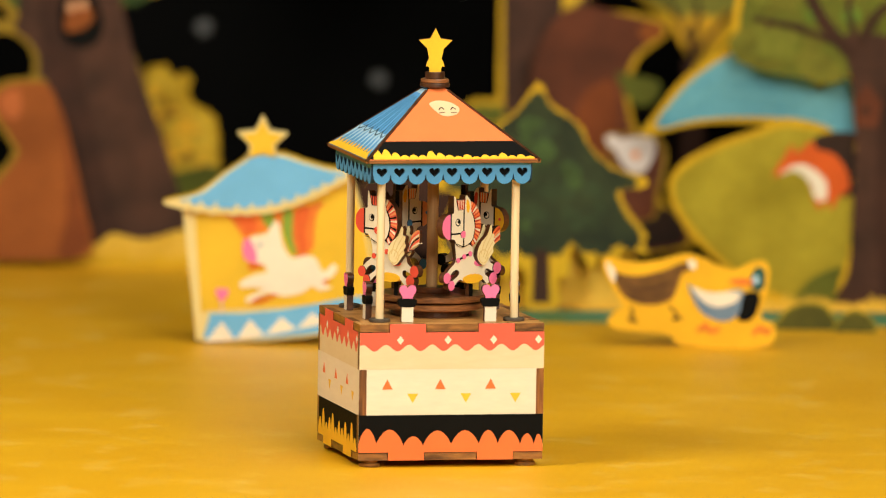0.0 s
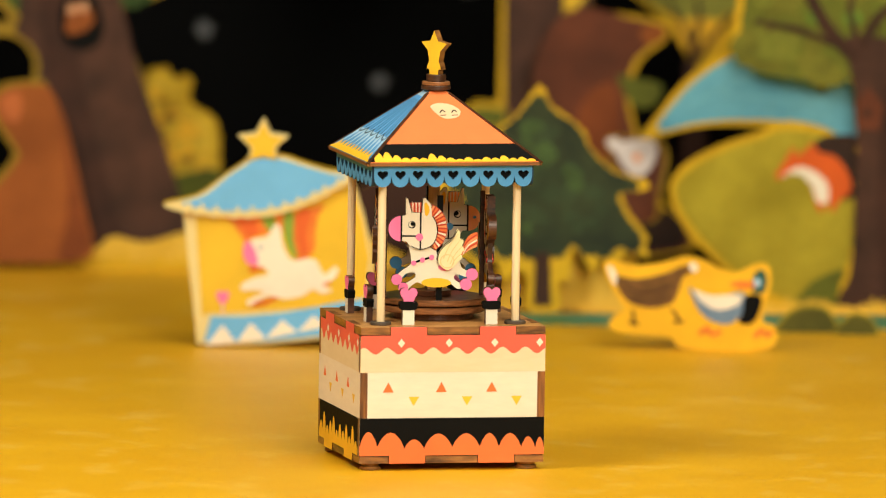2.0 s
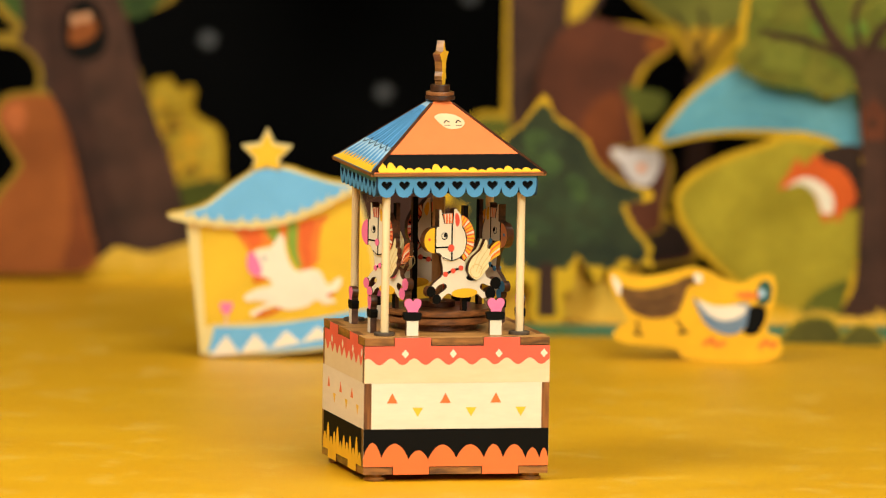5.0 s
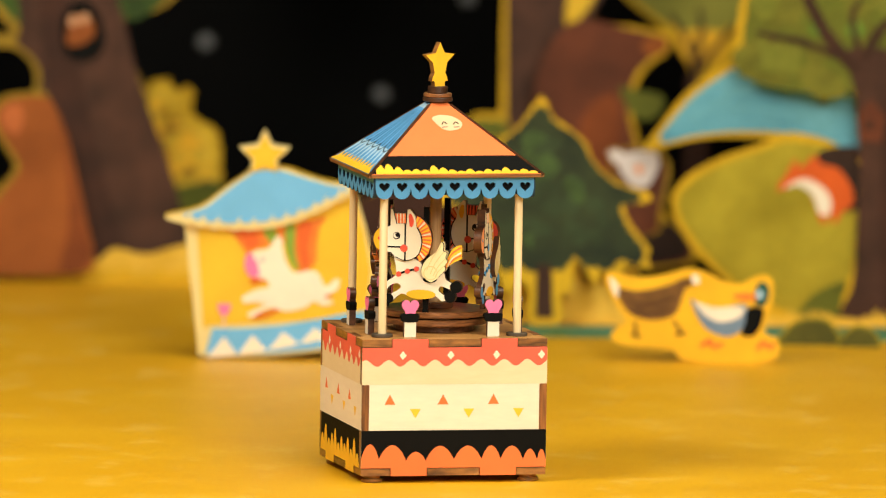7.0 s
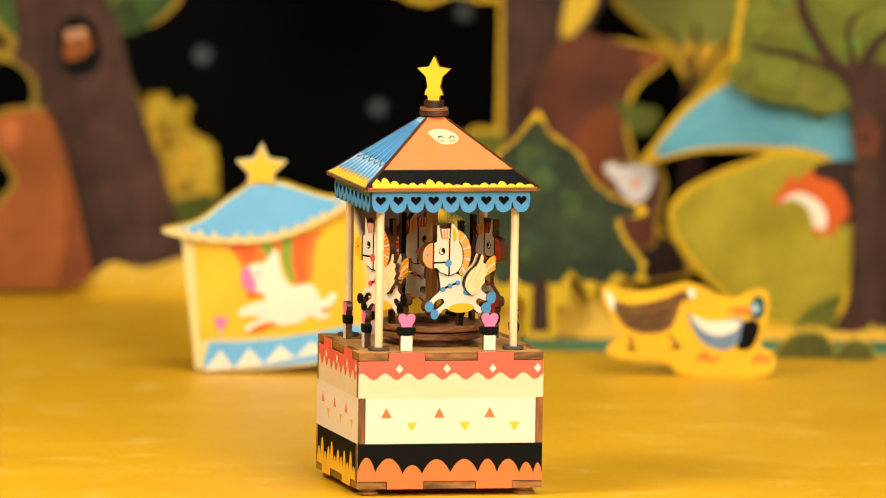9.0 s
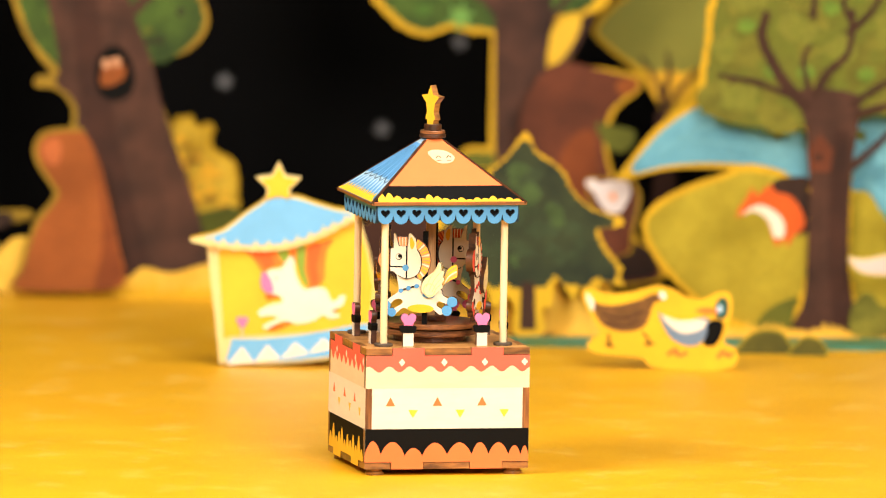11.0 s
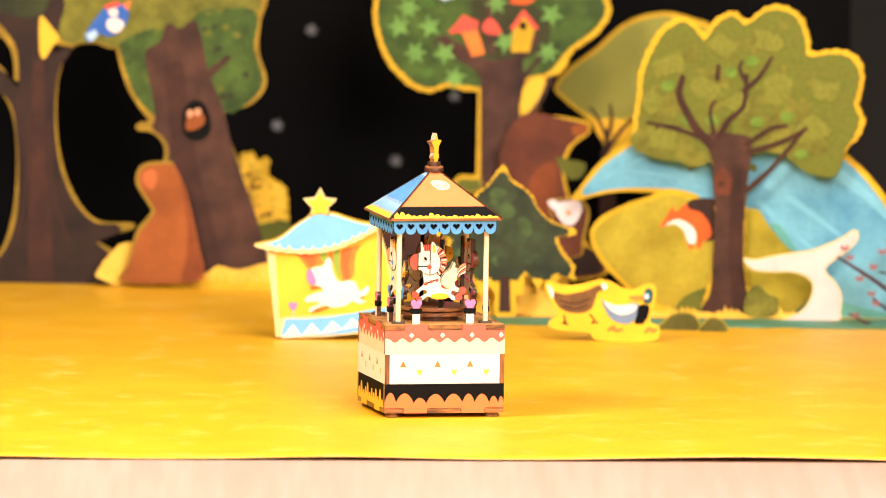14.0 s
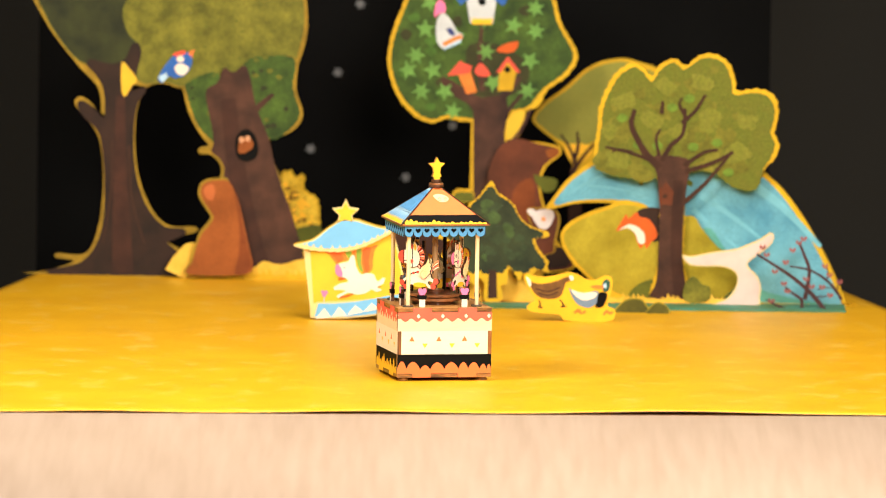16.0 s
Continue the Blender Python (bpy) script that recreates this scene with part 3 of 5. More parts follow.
def horse(box, accent, muzzle, strap, stripes):
    """A winged horse in stacked boards, seen alike from both sides; it stands at the rim of the turntable and faces along its way."""
    at = Matrix.Translation((0, -0.0218, 0))
    X = lambda x: (x - 508) / 11.9
    Z = lambda y: 70.6 + (567 - y) / 11.9
    P = lambda *pts: [(X(x), Z(y)) for x, y in pts]
    both = lambda name, loop, t, mats, parent, label="": board(name, loop, -t / 2, t / 2, mats, parent, label, at)
    trunk = smooth(P((372, 340), (374, 400), (372, 438), (330, 470), (304, 500), (318, 520), (352, 484), (388, 478), (396, 500), (350, 530), (334, 552), (352, 566), (400, 526),
                     (440, 538), (500, 549), (560, 530), (600, 556), (628, 540), (584, 508), (596, 484), (640, 498), (658, 476), (618, 452), (606, 420), (560, 410), (500, 420), (490, 370)), 4)
    body = both("horse", trunk, 1.9, (WHITE, EDGE), box, "winged wooden carousel horse with painted mane and hooves")
    both("belly", circle(X(497), Z(526), 6.0, 20, 1.9), 2.4, (SUN, SUN), body)
    both("chest_patch", circle(X(540), Z(452), 2.9, 16, 1.4), 2.35, (accent, accent), body)
    tail = smooth(P((612, 400), (628, 340), (652, 300), (690, 284), (694, 318), (690, 352), (660, 362), (634, 378)), 4)
    t_ob = both("tail", tail, 1.6, (stripes[3], EDGE), body, "striped tail")
    for k in range(5):
        both("tail_stripe", stroke(P((616 + 5 * k, 396 - 4 * k), (642 + 3 * k, 330 + 9 * k), (691, 294 + 13 * k)), 0.35, 0.75), 1.8 + 0.04 * k, (stripes[k % 3],) * 2, t_ob)
    cx, cy = 440, 264
    curl = lambda a, f: (cx + (52 + 54 * f) * math.cos(a), cy - (64 + 54 * f) * math.sin(a))
    arc = [math.radians(72 - 8 * k) for k in range(18)]
    mane = P(*[curl(a, 1 + 0.03 * (k % 2)) for k, a in enumerate(arc)], *[curl(a, -0.1) for a in arc[::-1]])
    m_ob = both("mane", mane, 2.6, (stripes[0], EDGE), body, "mane striped in warm colours and cream")
    for k in range(13):
        a = math.radians(67 - 10.4 * k)
        both("mane_stripe", P(curl(a, 0), curl(a - 0.06, 0.97), curl(a + 0.05, 0.98), curl(a + 0.03, 0)), 2.8, (stripes[1 + (k * 2) % 3],) * 2, m_ob)
    head = P((330, 206), (346, 202), (346, 120), (356, 124), (374, 190), (424, 190), (428, 122), (440, 120), (466, 150), (472, 206), (490, 236), (499, 285), (486, 330),
             (456, 360), (418, 370), (378, 360), (350, 328), (330, 326))
    h_ob = both("head", head, 3.3, (WHITE, EDGE), body, "white head with black bridle")
    both("forelock", P((366, 142), (420, 140), (420, 188), (378, 188)), 3.45, (stripes[0], EDGE), h_ob)
    for x in (378, 394, 409):
        both("forelock_stripe", P((x - 3, 141), (x + 4, 141), (x + 3, 188), (x, 188)), 3.6, (stripes[2],) * 2, h_ob)
    both("ear", smooth(P((434, 150), (446, 142), (460, 176), (450, 204), (438, 196)), 3), 3.45, (SUN if accent != BLACK else RED,) * 2, h_ob)
    both("muzzle", circle(X(322), Z(267), 58 / 11.9, 16, 61 / 11.9, math.pi / 2, math.pi), 3.3, (muzzle, EDGE), h_ob, "coloured muzzle")
    both("nostril", circle(X(292), Z(262), 0.65, 10), 3.45, (strap,) * 2, h_ob)
    for loop in (P((414, 190), (422, 190), (422, 369), (414, 369)), P((330, 298), (414, 298), (414, 306), (330, 306)), P((322, 206), (330, 206), (330, 327), (322, 327))):
        both("bridle_strap", loop, 3.5, (BLACK, BLACK), h_ob)
    jaw = stroke(P((476, 206), (497, 250), (496, 300), (474, 346), (420, 366), (372, 350)), 0.35)
    both("jaw_line", jaw, 3.4, (BLACK, BLACK), h_ob)
    both("eye", circle(X(376), Z(248), 1.5, 16), 3.6, (BLACK, BLACK), h_ob)
    both("eye_white", circle(X(374), Z(247), 1.15, 14), 3.7, (WHITE, WHITE), h_ob)
    both("pupil", circle(X(380), Z(244), 0.85, 12), 3.85, (BLACK, BLACK), h_ob)
    both("rosette", circle(X(413), Z(307), 1.5, 14), 3.85, (strap, EDGE), h_ob)
    both("collar_strap", stroke(P((376, 436), (430, 416), (486, 402)), 0.8), 2.5, (BLACK, BLACK), body)
    for x, y in ((388, 432), (430, 417), (474, 405)):
        both("bead", circle(X(x), Z(y), 1.05, 12), 2.8, (strap, strap), body)
    for x, y, r in ((308, 512, 2.2), (340, 550, 2.0), (668, 485, 2.45), (640, 533, 2.4)):
        both("hoof", circle(X(x), Z(y), r, 16), 2.7, (accent, EDGE), body)
    feathers = smooth(P((506, 430), (506, 390), (530, 352), (572, 318), (596, 272), (608, 286), (606, 312), (624, 320), (618, 346), (628, 362), (614, 384), (618, 402), (598, 424),
                        (572, 452), (542, 462)), 4)
    for name, y0, y1, f in (("wing", -2.9, -0.95, -1), ("wing", 0.95, 2.9, 1)):
        w_ob = board(name, feathers, y0, y1, (WING, EDGE), body, "pale feathered wing", at)
        face = y0 if f < 0 else y1
        for p, q in (((528, 408), (596, 290)), ((546, 424), (610, 316)), ((560, 434), (620, 346)), ((570, 440), (614, 384))):
            board("quill", stroke(P(p, ((p[0] + q[0]) / 2 - 8, (p[1] + q[1]) / 2), q), 0.4, 0.25), face + f * 0.01, face + f * 0.12, QUILL, w_ob, "", at)
        board("curl", [circle(X(546), Z(420), 2.9, 20), circle(X(547), Z(421), 2.5, 20)[::-1]], face + f * 0.01, face + f * 0.12, QUILL, w_ob, "", at)
    board("pole", P((500, 640), (528, 640), (528, 110), (500, 110)), 1.2, 3.0, (BLACK, EDGE), body, "black flat pole", at)
    return body


def carousel():
    box = empty("carousel_music_box", 0, 0, 0, BOX_YAW)
    tagged(box, "painted plywood carousel music box with four turning winged horses", "music box")
    for x in (-32, 32):
        for y in (-32, 32):
            foot = disc("foot", box, SCORCH, 4.3, 0, 1.5, 0, x, y, 24)
            disc("foot_washer", foot, SCORCH, 3.6, 1.5, 3.0, 0, x, y, 24)
    plate("bottom_plate", box, 3.0, 5.8, "scorched plywood bottom plate")
    for i in range(4):
        box_panel(box, i)
    plate("top_plate", box, 54.8, 57.8, "bare plywood top plate with dark sawn rim")
    disc("fixed_ring", box, BROWN, 16.5, 57.8, 60.3, 0, bevel=0.3)
    for x in (-27.7, 27.7):
        for y in (-27.7, 27.7):
            post = disc("post", box, DOWEL, 1.65, 58, 124, 0, x, y, 16, "pale beech dowel post")
            disc("post_ring", post, RING, 4.3, 57.8, 59.2, 1.7, x, y, 24)
    for i in range(4):
        c, s = math.cos(math.pi / 2 * i), math.sin(math.pi / 2 * i)
        for x in (-17.1, 17.1):
            y = -30.4
            heart_post(box, x * c - y * s, x * s + y * c, 90 * i)
        valance(box, i)
        roof_panel(box, i)
    bm = block(bmesh.new(), -0.033, 0.033, -0.033, 0.033, 0.1236, 0.1246)
    part("roof_frame", bm, PLY, box, "bare plywood sheet under the roof")
    disc("neck", box, DOWEL, 2.3, 146, 150.2, 0, n=20)
    disc("bearing_ring", box, RINGWOOD, 17, 117.5, 121.5, 4, bevel=0.4)
    disc("column", box, BEIGE, 2.3, 60, 123, 0, n=28, label="dowel column, its colour darkened for shade under the roof")
    # what turns: table, finial and horses, each about the axis
    table = disc("turntable", box, RINGWOOD, 21.4, 60.7, 63.4, 0, n=56, label="stained round turntable of stacked rings", bevel=0.5)
    disc("upper_ring", table, RINGWOOD, 22.3, 64.1, 66.6, 0, n=56, bevel=0.5)
    disc("hub", table, BROWN, 7.4, 66.6, 69.0, 0, n=32)
    disc("core", table, SCORCH, 16.0, 60.3, 64.6, 0, n=32)
    points = star(0, 166.6, 7.1, 0.5)
    skirt = [(2.5, 161.4), (3.4, 159.6), (3.7, 158.0), (3.0, 158.3), (2.4, 157.6), (2.3, 155.6)]
    finial = board("finial_star", points[:4] + skirt + [(-x, z) for x, z in skirt[::-1]] + points[7:], -1.5, 1.5, (SUN, SCORCH), box,
                   "yellow plywood star on a turned collar")
    disc("collar", finial, HIPWOOD, 6.0, 149.9, 151.6, 0, n=32)
    disc("collar_middle", finial, RINGWOOD, 5.7, 151.7, 153.2, 0, n=32)
    disc("collar_top", finial, HIPWOOD, 4.0, 153.2, 156.0, 0, n=28)
    mixes = ((PINK, PINK, PINK, (WINE, PEACH, WHITE, ORANGE)), (BLACK, SUN, RED, (ORANGE, PALE_SUN, WHITE, SUN)),
             (BLUE, PEACH, BLUE, (PEACH, PALE_SUN, WHITE, SUN)), (RED, RED, RED, (CORAL, WHITE, BLACK, PEACH)))
    return table, finial, [horse(box, *mix) for mix in mixes]


TURNTABLE, FINIAL, HORSES = carousel()
cam.data.dof.focus_object = bpy.data.objects["carousel_music_box"]


# ---- the scenery: sawn and printed boards that stand on the paper ----
def cutout(name, x, y, label, category, group="", turn=0.0):
    return tagged(empty(name, x, y, 0.0, turn), label, category, group)


def backing(thing, loop, label="yellow-rimmed board", thick=3.0, mats=None):
    """The board itself, whose rim stays yellow round the print."""
    return board("backing_board", loop, -thick / 2, thick / 2, mats or (BORDER, BORDER), thing, label)


def layer(name, thing, loop, level, mat, label="", thick=3.0):
    """A print on the face of a board; higher levels lie over lower ones."""
    return board(name, loop, -thick / 2 - 0.3 * level, -thick / 2 + 0.2, mat, thing, label)


def grassy(x0, x1, low, high, n, seed):
    """The upper edge of a strip of painted grass."""
    rng, out = random.Random(seed), [(x1, 0.0), (x0, 0.0)]
    for k in range(n):
        u = x0 + (x1 - x0) * (k + 0.5) / n
        out.append((u - (x1 - x0) / n * 0.3, low + rng.uniform(0, 1.2)))
        out.append((u + rng.uniform(-0.6, 0.6), rng.uniform(low, high)))
    return out


def dapples(thing, loop, count, size, mats, level, seed, name="leaf_patch"):
    """Loose brushed leaf marks inside an outline."""
    rng = random.Random(seed)
    xs, zs = [p[0] for p in loop], [p[1] for p in loop]
    made = 0
    for _ in range(count * 12):
        x, z = rng.uniform(min(xs), max(xs)), rng.uniform(min(zs), max(zs))
        inside, d = False, 1e9
        for a, b in zip(loop, loop[1:] + loop[:1]):
            if (a[1] > z) != (b[1] > z) and x < (b[0] - a[0]) * (z - a[1]) / (b[1] - a[1]) + a[0]:
                inside = not inside
            d = min(d, math.hypot(a[0] - x, a[1] - z))
        if not inside or d < size * 1.1:
            continue
        r = size * rng.uniform(0.5, 1.0)
        blob = smooth([(x + r * rng.uniform(0.6, 1.1) * math.cos(a), z + r * rng.uniform(0.5, 1.0) * math.sin(a)) for a in (0, 1.05, 2.1, 3.14, 4.2, 5.2)], 3)
        layer(name, thing, blob, level + 0.015 * made, mats[made % len(mats)])
        made += 1
        if made >= count:
            return


def big_oak():
    t = cutout("oak_cutout", -0.235, 0.735, "tall dark-trunked oak cutout with a spreading olive crown", "tree cutout")
    rim = smooth([(-100.6, 0), (-86.9, 3), (-65.5, 11.1), (-80.8, 13.7), (-79, 17.6), (-56.1, 17.9), (-45.9, 41.1), (-42.5, 74.7), (-44.4, 104.4), (-49.9, 121.5), (-62.4, 135.7), (-67.3, 144.3), (-61.7, 149.1), (-52, 142.6), (-45.3, 134.1), (-47.5, 156.1), (-62.9, 173), (-83.3, 197.6), (-95.9, 217.5), (-103.8, 236.5), (-92.8, 265.4), (-31.1, 285.4), (54.6, 286.8), (107.2, 268.5), (122.9, 240.1), (126.2, 211.4), (121.8, 187.4), (113.4, 172), (89.7, 163), (65.9, 162.6), (23.1, 157.2), (8.7, 160.8), (-6.5, 157.7), (-14.8, 139.3), (-16.3, 110.6), (-12.1, 80.9), (-1.2, 55.2), (13.2, 42), (34.2, 41.4), (34.3, 36.6), (10.5, 30.5), (25, 20.2), (32.5, 0)], 4)
    backing(t, rim, mats=(GOLD, GOLD))
    crown = smooth([(-26.8, 176.5), (-41, 175.3), (-63, 178.8), (-81.4, 199.6), (-92.1, 217.6), (-99.1, 236.6), (-88.9, 260.6), (-31, 279.7), (54.7, 282), (104.9, 264.6), (119.1, 240), (122.4, 213.3), (117.9, 190.2), (111.5, 172.4), (89.7, 163), (65.9, 162.6), (29.7, 158.2), (8.7, 162.7), (-9.4, 161.4), (-20, 170.9)], 4)
    layer("crown", t, inset(crown, -0.9), 1, OLIVE, "olive painted crown with dark flecks")
    shade = smooth([(-26.8, 176.5), (-41, 175.3), (-63, 178.8), (-81.4, 199.6), (-92.1, 217.6), (-99.1, 236.6), (-88.9, 260.6), (-40.5, 275.7), (-16.4, 252.2), (-27.9, 223.4), (-24.3, 204.3), (-15.6, 192.9), (-20.2, 183.3)], 4)
    layer("dark_foliage", t, shade, 2, SHADE)
    trunk = smooth([(-84.5, 0), (-60.7, 7.3), (-46.6, 21.9), (-39.3, 46), (-38.8, 79.6), (-41, 105.4), (-45.1, 121.6), (-58.6, 134.8), (-62.5, 143.4), (-52.9, 138.7), (-40.4, 129.4), (-40.8, 156.2), (-49.6, 171.3), (-55.4, 178), (-36.3, 174.4), (-23.9, 179.4), (-17.5, 192.9), (-14.5, 186.3), (-18.1, 170.9), (-20.7, 151.7), (-9.3, 156.7), (-17.7, 142.2), (-20.1, 110.5), (-16.9, 80.9), (-7, 55.1), (8.5, 39.1), (25.7, 37.4), (8.7, 28.5), (19.3, 17.2), (21.5, 0.9)], 4)
    layer("trunk", t, inset(trunk, -2.5), 3, BARK_DARK, "dark ribbed trunk with flaring roots")
    layer("bark_ridge", t, stroke([(-29, 150), (-28.4, 89.3), (-27, 51), (-25, 2)], 7, 18), 3.4, BARK_MID)
    for pts in ([(-35.4, 113.2), (-35.8, 70), (-41.9, 26.8)], [(-21.1, 108.6), (-18.6, 65.5), (-7.5, 27.3)]):
        layer("bark_ridge", t, stroke(pts, 2.0, 1.2), 3.6, TWIG)
    dapples(t, [(-7, 261.9), (93, 263.5), (112.6, 230.3), (108.4, 192), (65.8, 172.2), (8.6, 171.3), (-10, 204.5)], 60, 1.7, (MOSS, OLIVE, MOSS), 2.2, 3)
    gap = smooth([(-28.5, 178.0), (-22.6, 174.2), (-15.2, 163.7), (-19.5, 158.7), (-24.7, 149.9), (-28.2, 154.7)], 2)
    layer("yellow_gap", t, gap, 4.2, BOOTH_Y)
    # the blue bird perched in the crown
    bird = smooth([(2, 165.5), (8.5, 177), (17, 185.8), (27.4, 186.9), (30.4, 179.3), (25.8, 169.7), (17.2, 165.7), (10.5, 167.5), (5.9, 161.7)], 4)
    layer("bird", t, bird, 5, BIRD, "blue bird with pale wings")
    layer("bird_wing", t, smooth([(16.1, 175.2), (20.9, 178.2), (27.6, 174.5), (23.9, 168.7), (18.1, 169.5)], 3), 6, PAPER)
    layer("bird_face", t, smooth([(17, 182), (20.8, 184.9), (23.7, 181.1), (19.9, 179.1)], 3), 6, PAPER)
    layer("bird_tail", t, [(2, 166.4), (8.6, 170.3), (10.5, 166.5), (5.9, 161.7)], 6, SKY)
    layer("bird_crest", t, smooth([(14.1, 185.7), (21.7, 188.7), (25.5, 186.9), (17.9, 183.9)], 3), 6, RED)
    layer("bird_beak", t, [(26.5, 186.9), (32.1, 189.9), (30.3, 183.1)], 6, ORANGE)


def owl_tree():
    t = cutout("owl_tree_cutout", -0.1412, 0.726, "leaning brown tree cutout with an owl in its hollow", "tree cutout")
    rim = smooth([(-68, 161.9), (-69.8, 152.3), (-63.8, 133.2), (-56, 120), (-48.9, 110.4), (-54.5, 109.4), (-57.3, 106.2), (-55.0, 103.4), (-48.2, 103.2), (-41.3, 98.3), (-38.1, 91.5), (-38.9, 84.0), (-42.3, 76.8), (-43.0, 59.6), (-28.2, 43.8), (-17.4, 20), (-17, 0), (41.1, 0), (26.0, 21.6), (19.8, 38.7), (12.0, 63.6), (10.3, 75.4), (13.3, 81.1), (9.8, 88.5), (5.0, 99.4), (-1.1, 113.9), (20.2, 123.1), (29.5, 137.6), (23.5, 159.5), (24.1, 182.5), (8.8, 186.1), (-16.8, 175.1), (-42.4, 165.2)], 4)
    backing(t, rim, mats=(GOLD, GOLD))
    left = smooth([(-67.1, 162.9), (-67, 153.3), (-61, 134.2), (-53.2, 121.9), (-38.7, 111.6), (-36.3, 139.4), (-41.5, 170.9)], 4)
    right = smooth([(-19.7, 179.9), (-9.7, 144.6), (2.2, 117.1), (18.3, 125), (26.6, 138.5), (20.6, 159.5), (22.2, 182.4), (8.8, 186.5)], 4)
    layer("foliage", t, lumpy(left, 0.8, 6, 3), 1, FOREST)
    layer("foliage", t, lumpy(right, 0.8, 6, 4), 1, FOREST)
    trunk = smooth([(-51.7, 155.4), (-42.3, 163.2), (-36.8, 175.8), (-29.1, 172.1), (-19.7, 178), (-14.8, 168.5), (-9.7, 144.6), (0.7, 118.9), (6.8, 95.1), (14.3, 73.2), (24.2, 45.6), (34.5, 0), (11.6, 0), (-14.2, 0), (-25.4, 43.8), (-38.3, 59.7), (-36.4, 80.9), (-35.3, 92.2), (-39.2, 99.9), (-46.4, 105.7), (-44.6, 112.6), (-46.7, 128.2)], 4)
    layer("trunk", t, trunk, 2, BARK, "brown leaning trunk")
    layer("branch", t, stroke([(-11.5, 139.8), (-3, 147.6), (4.5, 154.4)], 6, 3), 2.2, BARK)
    layer("bark_shade", t, stroke([(-33, 150), (-26, 96), (-14, 40), (-4, 4)], 12, 20), 2.6, BARK_MID)
    hole = smooth([(-25.3, 102.3), (-26.4, 115.6), (-21.7, 123.4), (-15.1, 124.4), (-9.3, 117.8), (-7.2, 106.4), (-10.9, 99.6), (-18.5, 97.6)], 4)
    layer("hollow", t, hole, 3, BLACK)
    owl = smooth([(-23.8, 105.2), (-23.6, 112.7), (-20.8, 117.1), (-15.2, 118.1), (-11.4, 112.9), (-12.6, 108.5), (-18.2, 105.0)], 3)
    layer("owl", t, owl, 4, BEAR, "small russet owl")
    for ex, ez in [(-21.4, 115.9), (-16.2, 116.9)]:
        layer("owl_eye", t, circle(ex, ez, 2.2, 12, 2.6), 5, TAN)
    layer("bark_edge", t, smooth([(-8.1, 122.6), (-4.0, 116.4), (2.2, 99.3), (7.3, 87.9), (9.9, 81.7), (6.5, 79.1), (-1.6, 100.8)], 3), 1.6, BARK_DARK)
    dapples(t, left, 8, 3.0, (MOSS, SHADE), 1.2, 4)
    dapples(t, right, 14, 3.2, (MOSS, SHADE), 1.2, 5)


def bear_left():
    t = cutout("bear_cutout", -0.18, 0.71, "russet seated bear cutout beside the leaning tree", "animal cutout")
    rim = smooth([(1.1, 85.2), (-10.7, 83.8), (-15.9, 80.3), (-18.0, 73.4), (-16.1, 66.6), (-10.4, 57.9), (-7.2, 52.3), (-10.2, 47.0), (-15.7, 40.7), (-18.7, 32.8), (-21.1, 23.4), (-23.4, 14.0), (-25.8, 4.0), (23.0, 4.8), (28.1, 13.3), (24.8, 27.3), (19.2, 52.1), (15.0, 67.7), (8.6, 80.7), (5.7, 85.0)], 3)
    backing(t, rim, mats=(GOLD, GOLD))
    layer("fur", t, smooth([(3.3, 83.4), (-9.1, 82.2), (-14.4, 78.7), (-15.8, 73.1), (-13.6, 66.6), (-7.9, 58.0), (-4.7, 52.4), (-7.7, 46.1), (-13.2, 39.5), (-17.1, 31.6), (-19.8, 22.5), (-22.2, 14.0), (-24.5, 4.3), (22.6, 5.1), (28.4, 13.3), (25.1, 27.3), (19.5, 52.1), (15.3, 67.7), (8.9, 81.0)], 3), 1, BEAR)
    # right side darkened: shading painted on in a deeper russet
    layer("flank_shade", t, smooth([(11.8, 73.8), (15.1, 58.3), (17.2, 39.6), (16.5, 20.9), (13.6, 5.6), (22.0, 5.7), (27.5, 13.3), (24.2, 27.3), (18.6, 52.1), (14.3, 67.7)], 3), 1.3, FLANK)
    layer("muzzle", t, smooth([(-11.9, 77.8), (-6.0, 79.8), (-3.7, 73.6), (-5.8, 66.7), (-10.5, 67.9), (-13.4, 72.8)], 3), 1.6, SNOUT, "paler russet snout")


def yellow_bush():
    t = cutout("bush_cutout", -0.125, 0.82, "mustard-yellow leafy bush cutout", "bush cutout")
    rim = lumpy(smooth([(-10.5, 1.2), (-11, 34.9), (-13.2, 59), (-6.6, 67.8), (-3.9, 79.4), (3.7, 81.5), (6.7, 76.7), (14.3, 77.8), (14.5, 66.2), (24.2, 59.6), (27.2, 51), (28.4, 35.5), (28.7, 16.3), (28.9, 1.8)], 4), 1.7, 6.0, 2)
    backing(t, rim)
    inner = inset(rim, 2.0)
    layer("leaves", t, [(x, max(2, z)) for x, z in inner], 1, BUSH)
    dapples(t, inner, 40, 6.6, (SUN, UMBER, SUN, BUSH), 1.6, 6)
    dapples(t, inner, 60, 2.6, (SUN, UMBER, SUN), 2.6, 16)
    # shaded grass painted as a moss-green band over the lower leaves
    layer("painted_grass_shade", t, smooth([(-8, 30.2), (9.2, 33.3), (28.4, 35.5), (28.7, 16.3), (-7.8, 15.7)], 3), 3.6, MOSS)


